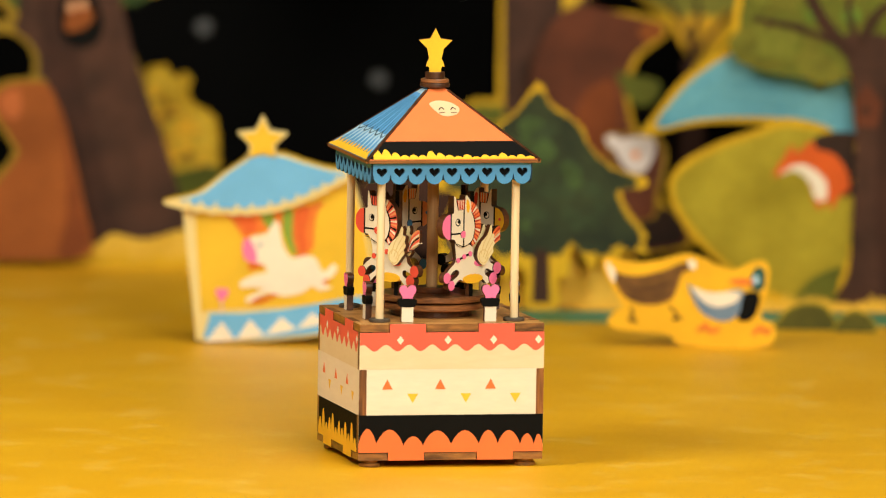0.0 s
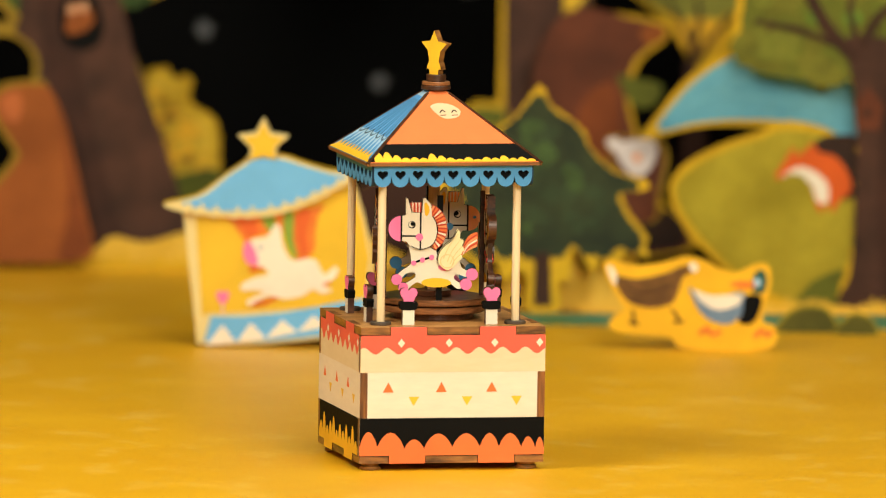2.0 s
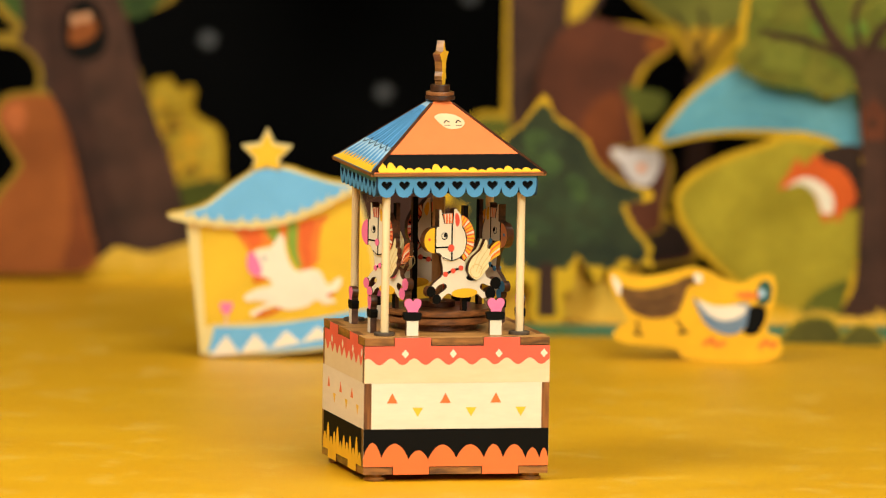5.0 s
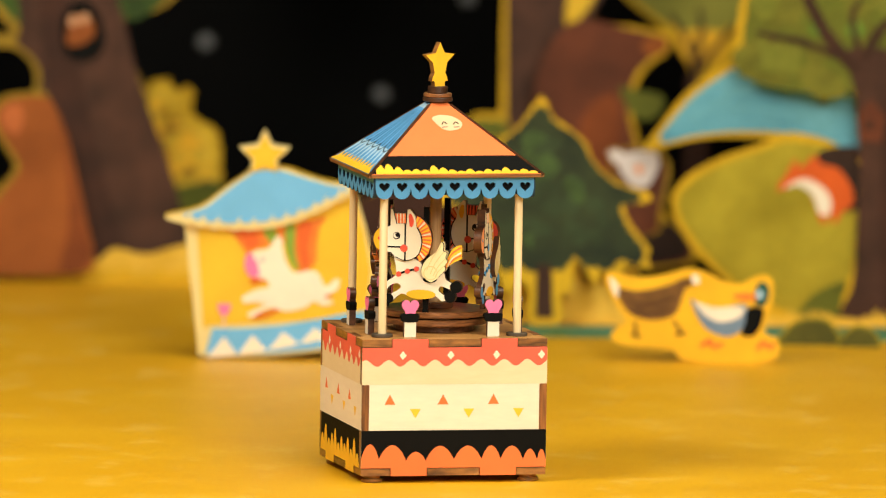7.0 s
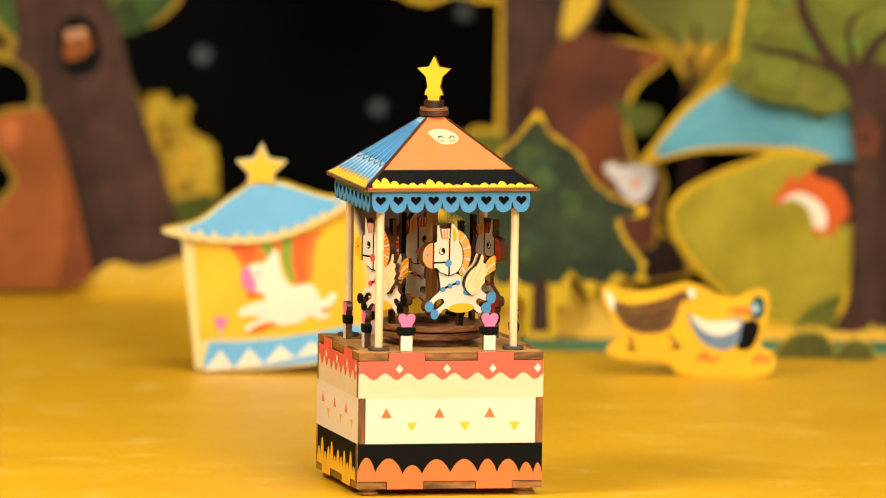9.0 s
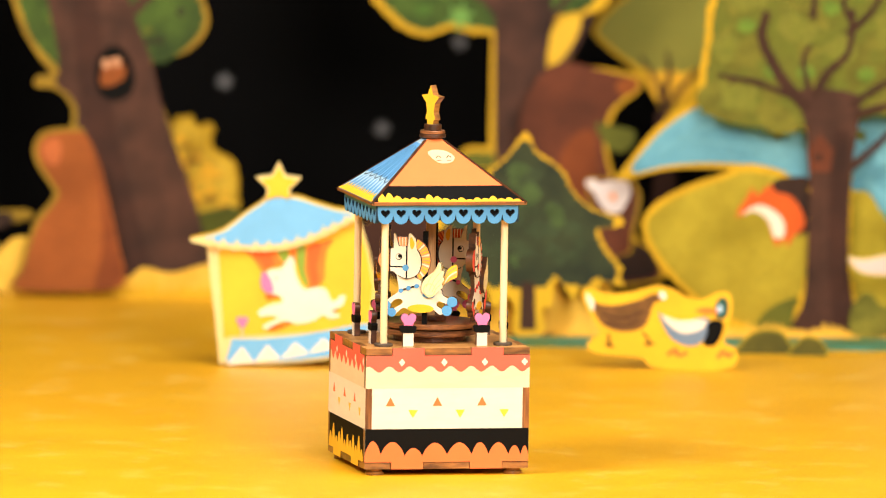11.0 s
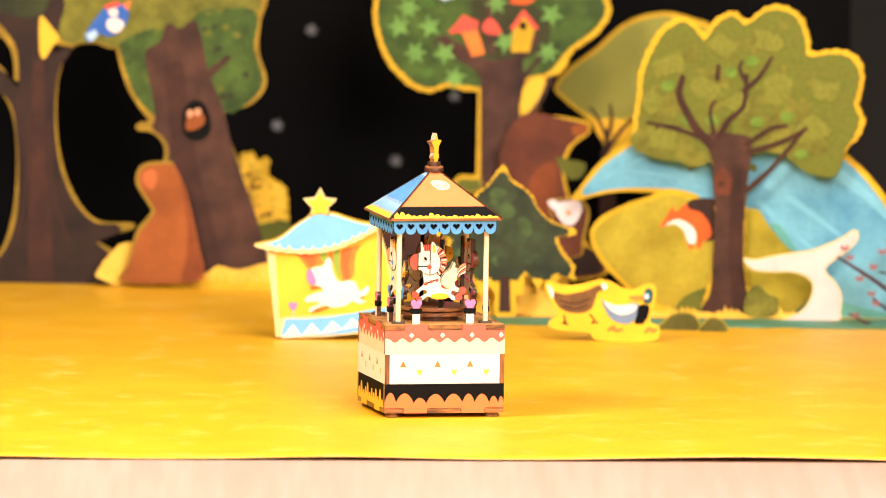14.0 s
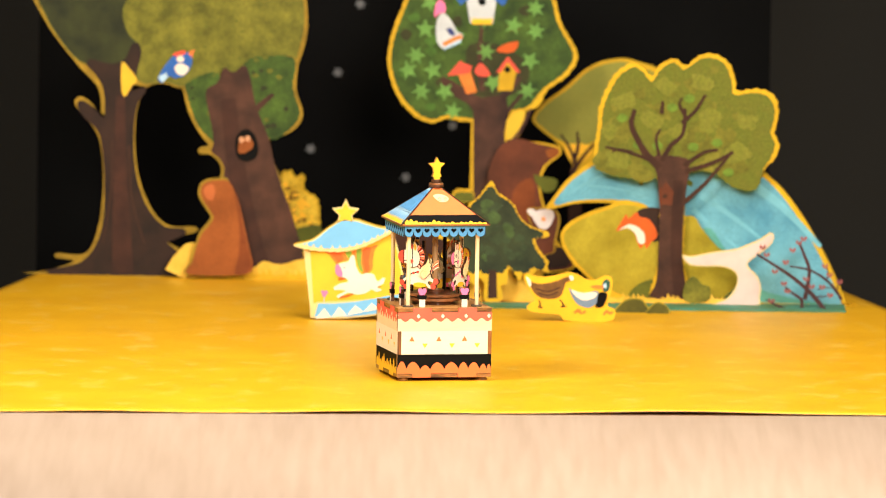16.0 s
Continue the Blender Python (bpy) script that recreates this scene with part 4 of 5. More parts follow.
def grass_left():
    t = cutout("grass_cutout", -0.14, 0.718, "low ochre grass strip cutout with a ragged top", "grass cutout")
    loop = smooth([(-69.4, 0), (-71.7, 24.7), (-60.3, 29.7), (-52.6, 25), (-36.3, 14.8), (-12.4, 9.4), (-2.9, 15.3), (11.4, 12.6), (30.4, 17.7), (59, 19.1), (101.9, 18.8), (116.3, 13.3), (116.4, 1.8)], 3)
    backing(t, loop, "ochre painted grass", 2.0, (GRASS, BORDER))
    layer("grass_edge", t, [(x, z) for x, z in grassy(-50, 118, 3, 11, 34, 8)], 1, BORDER, "", 2.0)


def booth():
    t = cutout("booth_cutout", -0.074, 0.41, "yellow fairground booth with blue roof and a leaping unicorn", "booth")
    body = [(-33.3, 60), (-27.4, 11.8), (-26.5, 1.5), (-10.6, 1), (4.9, 1.8), (19.1, 3.4), (33.4, 5.6), (45.2, 7.7), (47.9, 18.2), (48.1, 39.7), (44.5, 56.4), (40, 70.7), (34.7, 75.4), (-0.8, 67.7)]
    backing(t, body, "yellow booth wall with cream edge", 9.0, (BOOTH_W, BOOTH_W))
    T = 9.0
    wall = [(-27.8, 59.6), (-24.3, 13.3), (-21.5, 14.7), (35.1, 18.5), (45.1, 20.6), (46.7, 39.7), (43.6, 55.5), (39.1, 69.7), (34.7, 74), (-0.8, 66.7)]
    layer("wall", t, wall, 1, BOOTH_Y, "", T)
    band = [(-20.5, 13.3), (-7.2, 13.5), (9.4, 15.2), (26.1, 18.4), (35.1, 20.4), (45, 22), (43.8, 8.6), (35.3, 7), (19.1, 4.8), (4.9, 3.2), (-10.6, 2.5), (-23.2, 2.7)]
    layer("blue_band", t, band, 2, BOOTH_B, "", T)
    for loop in ([(-22.6, 0.7), (-9.6, 2.1), (-15.5, 9.9)], [(-9.6, 2.1), (3.0, 4.1), (-3.4, 11.0)], [(3.0, 4.1), (16.5, 7.1), (9.8, 12.4)], [(16.5, 7.1), (29.7, 10.0), (23.0, 14.4)], [(29.7, 10.0), (42.6, 12.9), (36.2, 17.1)]):
        layer("cream_triangle", t, loop, 3, PAPER, "", T)
    # curtains, unicorn and heart painted on the wall
    for loop in ([(-18.0, 57.3), (-7.7, 56.9), (1.9, 56.7), (4.4, 52.2), (3.2, 49.2), (-3.1, 47.6), (-5.8, 45.4), (-8.8, 49.0), (-12.5, 53.8)],
                 [(6.1, 56.5), (13.9, 57.8), (27.1, 62.3), (24.7, 57.4), (23.6, 50.1), (23.2, 42.3), (19.0, 38.6), (15.4, 38.5), (12.3, 43.9), (9.8, 49.9)]):
        layer("curtain", t, smooth(loop, 3), 2, RAINBOW, "orange drape", T)
    for loop in ([(-11.3, 56.8), (-4.7, 56.6), (-0.4, 50.4), (-4.6, 47.3), (-7.0, 50.2)],
                 [(15.1, 57.9), (21.7, 59.8), (20.0, 50.1), (20.8, 42.2), (17.8, 39.8), (15.9, 47.0)]):
        layer("curtain_fold", t, smooth(loop, 3), 2.2, DRAPE, "", T)
    for loop in ([(0.4, 57.3), (5.2, 57.4), (6.2, 52.3), (3.8, 50.4), (1.6, 53.4)],
                 [(10.0, 57.2), (14.2, 58.1), (14.1, 47.0), (16.0, 39.4), (13.6, 40.3), (10.5, 47.5)]):
        layer("green_curtain", t, smooth(loop, 3), 2.4, SPROUT, "", T)
    for line in ([(-4.4, 33.4), (0.1, 34.3), (4.6, 35.3)],
                 [(-4.3, 26.1), (0.2, 26.8), (4.7, 28.1)],
                 [(-3.3, 18.9), (1.8, 19.5), (8.4, 22.1)],
                 [(25.2, 27.2), (27.6, 27.5), (30.0, 28.8)]):
        layer("rainbow_strip", t, stroke(line, 2.4, 1.2), 2.5, FOX, "", T)
    uni = smooth([(-4.5, 43.6), (-3.1, 46.7), (2.9, 48.0), (5.3, 52.0), (7.1, 53.5), (8.6, 52.0), (9.2, 47.5), (10.8, 42.1), (14.2, 37.9), (19.6, 38.9), (24.1, 38.0), (26.0, 34.4), (28.1, 32.1), (31.7, 35.4), (33.5, 34.0), (31.8, 30.3), (27.0, 27.5), (31.2, 25.4), (26.4, 23.9), (22.8, 25.6), (18.6, 22.8), (10.8, 21.2), (4.8, 22.6), (0.6, 21.0), (-4.2, 18.2), (-5.1, 20.3), (1.8, 24.1), (-3.4, 24.9), (-7.0, 24.5), (-7.9, 26.9), (-2.5, 30.1), (3.5, 31.7), (1.6, 34.7), (-2.9, 36.1)], 3)
    layer("unicorn", t, uni, 3, PAPER, "white leaping unicorn", T)
    layer("unicorn_muzzle", t, smooth([(-6.7, 44.8), (-4.6, 45.8), (-1.8, 41.6), (-0.8, 36.4), (-4.4, 35.8), (-6.9, 39.4)], 3), 4, PINK, "", T)
    ex, ez = (0.3, 43.1)
    layer("unicorn_eye", t, circle(ex, ez, 0.8, 10), 4, SLATE, "", T)
    hx, hz = -15.6, 21.5
    layer("heart", t, heart(hx, hz, 5.6), 3, PINK, "", T)
    layer("heart_stem", t, [(hx - 0.4, hz - 8), (hx + 0.4, hz - 8), (hx + 0.4, hz - 2), (hx - 0.4, hz - 2)], 3, BLUSH, "", T)
    # roof, wider than the wall, with a fringe of cream points and a star on top
    roof = smooth([(-41.2, 61.3), (-26.9, 65.3), (-15.2, 74.1), (-8.1, 79), (-3.4, 82.4), (9.4, 82.6), (18, 79.9), (29.9, 76.7), (41.8, 76.5), (41.9, 75), (35.7, 71.1), (25.4, 65.2), (15.9, 60.8), (4.1, 57.2), (-7.8, 56.1), (-22.1, 56.8), (-34.5, 58.5)], 4)
    board("roof_board", roof, -7.5, 5, (BOOTH_W, BORDER), t, "cream board of the booth roof")
    blue = smooth([(-33.6, 61.9), (-24.1, 65.4), (-13.3, 74.2), (-6.2, 79), (-2, 81.3), (8.5, 81.4), (18, 78.7), (30, 75.5), (39, 75), (33.8, 72), (24.4, 67.6), (14.9, 63.1), (4, 60.1), (-7.8, 58.9), (-21.2, 59.2)], 4)
    board("roof_print", blue, -8.0, -7.0, BOOTH_B, t, "sky-blue painted roof")
    hem = smooth([(-32.1, 59.5), (-21.1, 57.8), (-7.8, 57.3), (4.1, 58.4), (15.9, 61.9), (25.3, 66.2), (34.3, 71.1), (39.5, 74)], 6, False)
    for k in range(12):
        (x, z), (x2, z2) = hem[int(k * (len(hem) - 2) / 12) + 1], hem[int(k * (len(hem) - 2) / 12) + 2]
        board("fringe_point", [(x - 2.6, z - 1.6 - 0.25 * k * 0.3), (x + 2.6, z - 1.0 + 0.06 * k), (x + 0.3, z + 4.2)], -8.4, -7.4, BOOTH_W, t)
    sx, sz = 0.8, 87.7
    s = smooth(star(sx, sz, 11.2, 0.5), 2)
    board("star_board", s, -7.5, 2, (BOOTH_W, BOOTH_W), t, "cream-edged star on the roof")
    board("star_print", star(sx, sz, 9.0, 0.52), -8.0, -7.0, BOOTH_Y, t)


def middle_tree():
    t = cutout("nest_tree_cutout", 0.0506, 0.80, "round green tree cutout hung with bird houses", "tree cutout")
    crown_rim = [(-22.1, 127.1), (-42.3, 129.6), (-52.7, 125.6), (-65.2, 128.3), (-79.8, 140.6), (-88.7, 157.8), (-92.8, 178.8), (-88.4, 203.9), (-79.2, 228.1), (-68.2, 259.9), (-25.5, 279.8), (22.6, 266.2), (44.1, 236.7), (52.2, 210), (66, 185.2), (58.6, 167.8), (40.7, 154), (29.4, 138.4)]
    rim = lumpy(smooth(crown_rim, 4)[:-3], 1.0, 8.0, 1) + [(19.2, 117.1), (10.8, 106.4), (13.7, 73.7), (14.8, 6.3), (-35.5, 5.5), (-35.9, 29.6), (-22.6, 34.6)]
    backing(t, rim)
    crown = smooth([(-19.3, 130.9), (-41.4, 133.5), (-52.8, 129.5), (-63.4, 132.2), (-76, 143.5), (-84.9, 158.8), (-89, 178.9), (-84.6, 203), (-75.4, 227.2), (-65.3, 256.2), (-25.4, 275), (20.7, 262.3), (40.3, 234.8), (48.4, 208.9), (61.2, 185.1), (54.8, 170.6), (37.8, 156.9), (24.6, 141.3), (10.3, 138.1)], 4)
    layer("crown", t, lumpy(inset(crown, -0.8), 0.8, 7, 6), 1, FOREST, "dark green crown with bright star-shaped leaves")
    dapples(t, crown, 46, 7.0, (FROND, FOREST, UNDER, FROND, MOSS), 1.2, 9)
    trunk = [(-18.3, 5.8), (-20.6, 150.2), (-12.9, 147.4), (0.5, 149.5), (7.2, 151.6), (8.4, 138.1), (5.8, 116.9), (7.2, 88.1), (12.4, 6.3)]
    layer("trunk", t, trunk, 2, BARK, "brown trunk")
    # guessed outline, cut to stay below the carousel roof from the camera
    root = smooth([(-17.9, 41.4), (-29, 48), (-44.9, 49.7), (-67.2, 39.7), (-83.9, 31.2), (-97.1, 19), (-100.7, 0.6), (-73.9, 4.9), (-49.8, 0), (-17.3, 1.9)], 4)
    board("root", root, -2.4, 1.4, (REDWOOD, BORDER), t, "broad brown mass at the tree's foot, shaped for the camera's view")
    layer("trunk_shadow", t, smooth([(-27.4, 186.7), (-13.9, 194.2), (5.6, 189.7), (22.8, 177.7), (25.5, 163.2), (13.5, 150.8), (-8.3, 148.0), (-23.0, 155.1)], 3), 1.9, UNDER)
    for k, (pts, w) in enumerate((([(-13.3, 152.8), (-15.7, 182.0), (-14.2, 211.3)], 5), ([(-13.1, 140.6), (-30.3, 152.5), (-47.4, 163.0)], 9), ([(1.4, 145.7), (11.0, 155.6), (18.1, 165.5)], 7), ([(-13.6, 131), (-23.3, 143.4), (-37.8, 150.9), (-47.5, 159.4)], 6), ([(0.9, 126.5), (15.9, 145.9), (24.4, 155.7)], 4), ([(6, 106.3), (19.2, 121), (27.5, 138.4)], 5))):
        layer("branch", t, stroke(pts, w, w * 0.5), 2.2 + 0.05 * k, BARK)
    layer("yellow_gap", t, smooth([(9.4, 132.4), (22.8, 136.4), (19.1, 122.9), (10.7, 112.2), (6.8, 116.9)], 3), 2.5, BOOTH_Y)
    for k, (x, z) in enumerate([(-61.6, 204.3), (-69.4, 182.1), (-54.9, 169.8), (-64.2, 151.9), (-44.5, 152.2), (-10.6, 185.9), (26.4, 178.8), (24.4, 153.3), (12, 208.4), (-11, 212.8), (-35.7, 198), (30.8, 203.9), (-75.5, 169.5), (-37.6, 135.5), (-4.4, 160), (30, 223.1), (-58.1, 226.5)]):
        layer("leaf", t, smooth(star(x, z, 8.2, 0.46, 5 + k % 2, 0.5 * k), 3), 2.8, LEAF, "bright green star-shaped leaf")
    # bird houses and birds
    layer("orange_house", t, [(-34.2, 167.3), (-23.8, 170.3), (-17.7, 152.1), (-26.3, 150.1)], 3.2, RAINBOW, "slanted orange bird house")
    layer("house_roof", t, [(-42.8, 165.2), (-32.5, 177.9), (-21.9, 173.2), (-24.7, 167.4)], 3.6, RED)
    layer("red_bird", t, smooth([(-19.9, 169.4), (-15.2, 176.2), (-9.4, 171.5), (-7.4, 165.8), (-16, 165.6)], 3), 3.4, RED)
    layer("yellow_house", t, [(-0.5, 153.4), (1.1, 171.7), (7.7, 180.4), (15.5, 170.9), (11.9, 153.6)], 3.2, BORDER, "yellow bird house with a round hole")
    layer("house_roof", t, [(-1.7, 168.7), (7.7, 182.3), (18.4, 169.1), (14.6, 169), (7.7, 177.5), (2.1, 168.8)], 3.6, RED)
    hx, hz = 7.4, 171.3
    layer("house_hole", t, circle(hx, hz, 2.6, 14), 3.8, BLACK)
    layer("orange_bird", t, smooth([(-2, 187), (3.7, 191.9), (9.4, 193.9), (16.1, 195), (14.3, 188.2), (7.6, 185.2)], 3), 3.4, FOX)
    layer("white_bird", t, smooth([(-52.3, 196.1), (-52.5, 209.7), (-48.3, 217.6), (-43.4, 215.7), (-38.9, 209.9), (-35.4, 203.1), (-30.5, 200.3), (-32.8, 193.4), (-44.9, 187.9), (-50.3, 191.2)], 3), 3.4, DOVE, "pale grey bird with a navy wing")
    layer("bird_wing", t, smooth([(-44.2, 204.5), (-39.8, 205.0), (-36.3, 199.7), (-40.7, 199.7)], 3), 3.8, NAVY)
    layer("bird_comb", t, smooth([(-54.1, 214.5), (-53.3, 225.3), (-49.4, 228.7), (-45.5, 225.4), (-45.4, 218.6), (-50.2, 217.5)], 3), 3.8, PINK)
    layer("bird_tail", t, stroke([(-46.4, 191.3), (-39.2, 195.3), (-31.0, 198.8)], 3.4), 3.8, RAINBOW)
    layer("tail_tip", t, stroke([(-45.9, 187.9), (-39.1, 190.9), (-31.9, 194.4)], 2.0), 3.9, SKY)
    layer("white_house", t, [(-24.4, 209.7), (-27.5, 227.9), (-15.3, 239.6), (-2.7, 228.3), (-5.2, 210)], 3.2, DOVE, "white bird house with a blue roof")
    layer("house_roof", t, [(-36.2, 229.7), (-15.4, 246.4), (6.9, 230.4), (3.2, 224.6), (-15.2, 237.7), (-32.3, 225)], 3.6, BIRD)
    layer("house_base", t, [(-23.5, 213.6), (-5.3, 213.9), (-6.2, 209), (-22.4, 208.8)], 3.6, SUN)
    hx, hz = -14.6, 228.1
    layer("house_hole", t, circle(hx, hz, 3.4, 14), 3.8, BLACK)
    tuft = smooth([(-37.8, 64.2), (-35.4, 68.7), (-31.0, 70.6), (-24.8, 70.2), (-20.1, 71.0), (-19.5, 59.8), (-35.8, 59.5)], 3)
    board("tuft_board", tuft, -2.2, 0.6, (BORDER, BORDER), t, "gold-rimmed leafy tuft by the trunk")
    board("tuft", smooth([(-36.4, 63.8), (-33.9, 66.8), (-29.7, 67.8), (-23.5, 67.4), (-20.3, 67.7), (-20.0, 60.3), (-34.8, 60.1)], 3), -2.6, -2.0, MOSS, t)


def bear_right():
    t = cutout("climbing_bear_cutout", 0.09, 0.78, "brown bear cutout hugging the tree trunk", "animal cutout")
    rim = smooth([(-42.4, 89.8), (-34, 105.4), (-19.8, 112.3), (-5.4, 112.5), (5.1, 110.8), (12.8, 109), (13.9, 102.3), (5.4, 95.4), (0.7, 89.6), (-2.9, 76), (3.2, 52.1), (12.7, 28.2), (24.8, 18.8), (22.6, 5.3), (-37.2, 4.3), (-37.8, 41.8), (-44, 70.6)], 4)
    backing(t, rim)
    layer("fur", t, smooth([(-46.2, 86.9), (-37.9, 107.2), (-24.6, 115.1), (-13.1, 113.4), (-4.5, 111.1), (4.6, 109.3), (10.9, 106.5), (4.4, 97.3), (-1.3, 91.4), (-4.9, 76), (1.3, 52.1), (11.3, 26.2), (21.9, 17.8), (20.2, 6.2), (-38.2, 5.3), (-38.8, 41.8), (-45, 70.6)], 4), 1, HIDE)
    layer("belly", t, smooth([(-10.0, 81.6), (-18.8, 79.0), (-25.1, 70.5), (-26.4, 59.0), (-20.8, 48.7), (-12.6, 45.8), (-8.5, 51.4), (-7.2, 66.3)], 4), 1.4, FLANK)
    layer("muzzle", t, smooth([(1.4, 105.9), (10.9, 108), (11.9, 102.2), (4.3, 99.2)], 3), 1.4, BEAR)
    layer("foot", t, smooth([(-8.8, 23), (12.7, 25.3), (21.9, 17.8), (20.2, 8.1), (-8.5, 7.6)], 3), 1.6, BARK_DARK)
    layer("tuft", t, smooth([(-8.8, 84.6), (-0.2, 83.8), (11.3, 81.1), (8.6, 72.4), (-1, 71.3)], 3), 1.8, MOSS)


def back_tree():
    t = cutout("pale_tree_cutout", 0.14, 0.85, "pale olive spreading tree cutout with forked branches", "tree cutout")
    rim = smooth([(-60.2, 126.1), (-49.8, 139.7), (-32.7, 152.6), (-15.7, 168.3), (3.4, 176.3), (25.5, 175.7), (54.7, 157.8), (55.9, 85.4), (8.1, 70.1), (-16, 69.8), (-24.9, 84.1), (-30.9, 97.5), (-39.6, 106.1), (-54.3, 117.5)], 4)
    backing(t, rim + [])
    layer("crown", t, smooth([(-57.3, 126.1), (-47.9, 137.8), (-30.8, 150.7), (-14.7, 165.4), (3.5, 173.4), (24.6, 172.8), (50.9, 155.8), (51.6, 109.5), (-2.2, 108.6), (-16.5, 102.6), (-28.1, 104.4), (-38.7, 109), (-52.4, 119.4)], 4), 1, PALE)
    layer("yellow_gap", t, smooth([(-32.9, 102.3), (-21.4, 105.4), (-9.8, 102.7), (-13.5, 92), (-25.9, 88.9)], 3), 2, SUN)
    for k, pts in enumerate(([(-25.6, 69.6), (-24, 89), (-29, 102.4), (-35.9, 112.9)], [(-23.9, 84.1), (-14.5, 97.8), (-4.1, 108.6)], [(-24.9, 88.9), (-21.3, 103.5), (-22.5, 115.1)])):
        layer("branch", t, stroke(pts, 4, 1.5), 2.4 + 0.05 * k, TWIG)
    stem = [(-27.7, 84.1), (-19.1, 84.2), (-14.9, 2.1), (-29.3, 1.9)]
    board("stem", stem, -1.4, 1.4, TWIG, t)


def pine():
    t = cutout("fir_cutout", 0.0446, 0.56, "dark green fir tree cutout with ragged tiers", "tree cutout")
    rim = [(0.7, 100.5), (5.7, 91.8), (14.5, 85.6), (20.4, 80.4), (22.4, 74.5), (27.9, 67.8), (37.2, 62.1), (48.4, 58.9), (47, 54.9), (39.3, 54.3), (36.9, 52.3), (41.9, 43.1), (48.8, 34.5), (47.5, 30.1), (49.5, 26.2), (40.2, 28), (34.9, 23.5), (28.1, 24.6), (25.3, 19), (20.8, 25.7), (15.9, 28.1), (14.7, 15.9), (10.1, 14.6), (10.3, 2.1), (-3.1, 1.9), (-3.3, 14.4), (-7.7, 20.4), (-13, 14.2), (-18, 25.1), (-24, 17.7), (-30.2, 24.9), (-37.4, 19.9), (-42.3, 25.7), (-39.9, 29.7), (-43.9, 32), (-37.7, 41.9), (-35.4, 51.2), (-42.7, 53), (-43.8, 56.4), (-34.1, 61), (-23.6, 68.9), (-19.3, 76.3), (-16.5, 81.7), (-8.1, 88.7)]
    backing(t, lumpy(smooth(rim, 3), 1.0, 5.0, 2))
    inner = [(0.7, 95.6), (5.2, 88.9), (13.6, 83.2), (18.5, 78.4), (21, 72.6), (27, 65.8), (36.3, 60.1), (43.6, 57.3), (34, 53.3), (38.5, 41.6), (44.5, 34.4), (42.6, 29.5), (35.3, 31.3), (30.5, 26.4), (25.1, 28.2), (20.8, 28.2), (15.8, 33), (9.9, 26), (3.8, 28.4), (-2.2, 25.4), (-7.9, 28.2), (-13.2, 25.2), (-18.6, 30), (-24.1, 25), (-29.7, 29.3), (-36, 27.3), (-37.6, 32.1), (-33.8, 40.5), (-30.6, 51.8), (-37.9, 55.1), (-31.7, 59.1), (-22.6, 66.5), (-17.8, 73.9), (-14, 80.3), (-6.4, 87.2)]
    layer("needles", t, lumpy(inset(smooth(inner, 3), -1.3), 1.2, 4.5, 7), 1, FIR, "dark fir needles")
    dapples(t, inner, 44, 6.0, (FIR_DIM, FIR, FIR_DIM, FIR_LIGHT), 1.2, 11, "needle_tuft")
    layer("trunk", t, [(-0.3, 27.3), (6.2, 27), (7.1, 4), (-0.7, 3.9)], 1.1, TWIG, "short dark trunk")
    tufts = cutout("grass_tuft_cutout", 0.044, 0.575, "ochre grass tuft cutout round the foot of the fir", "grass cutout")
    backing(tufts, smooth([(-34.6, 0.4), (-33.3, 10.2), (-27.7, 20.1), (-22.9, 25), (-18.4, 20.2), (-14.4, 14.2), (-11.6, 20.3), (-7.8, 24.1), (-0.8, 10.7), (4.2, 1.1)], 3), "ochre grass", 2, (GRASS, BORDER))
    backing(tufts, smooth([(10.3, 1.1), (11.3, 15.8), (14.5, 28.1), (18.4, 25.7), (21.9, 18.4), (28.2, 22.2), (35.4, 26), (42.7, 26.1), (47.6, 18.8), (62.3, 15.4), (62.5, 2)], 3), "ochre grass", 2, (GRASS, BORDER))


def sheep():
    t = cutout("lamb_cutout", 0.088, 0.67, "small white lamb cutout with a pink nose", "animal cutout")
    rim = smooth([(-12.1, 67.0), (-6.0, 68.1), (7.9, 68.3), (13.5, 64.9), (15.6, 58.8), (14.3, 50.2), (12.0, 39.1), (10.2, 30.5), (-7.4, 30.2), (-8.2, 49.9), (-11.3, 60.6)], 4)
    backing(t, rim, "gold-rimmed brown board", 3.0, (GOLD, BORDER))
    layer("coat", t, smooth([(-11.4, 66.5), (-6.0, 67.6), (6.7, 67.3), (11.6, 63.9), (13.4, 58.5), (12.3, 50.2), (10.1, 39.1), (8.7, 31.0), (-6.9, 30.7), (-7.2, 49.9), (-10.3, 60.6)], 4), 0.6, HIDE)
    layer("ear", t, smooth([(-12.4, 66.2), (-7.0, 67.3), (-5.5, 62.7), (-8.9, 61.1)], 4), 0.9, LAMB)
    layer("face", t, smooth([(-7.2, 64.1), (-3.6, 66.1), (3.0, 67.0), (8.6, 66.3), (10.2, 61.4), (7.8, 55.0), (4.5, 51.0), (-0.9, 51.2), (-4.8, 55.1), (-7.4, 59.7)], 4), 1, LAMB)
    nx, nz = (1.4, 58.9)
    layer("nose", t, circle(nx, nz, 1.9, 12), 2, PEACH)


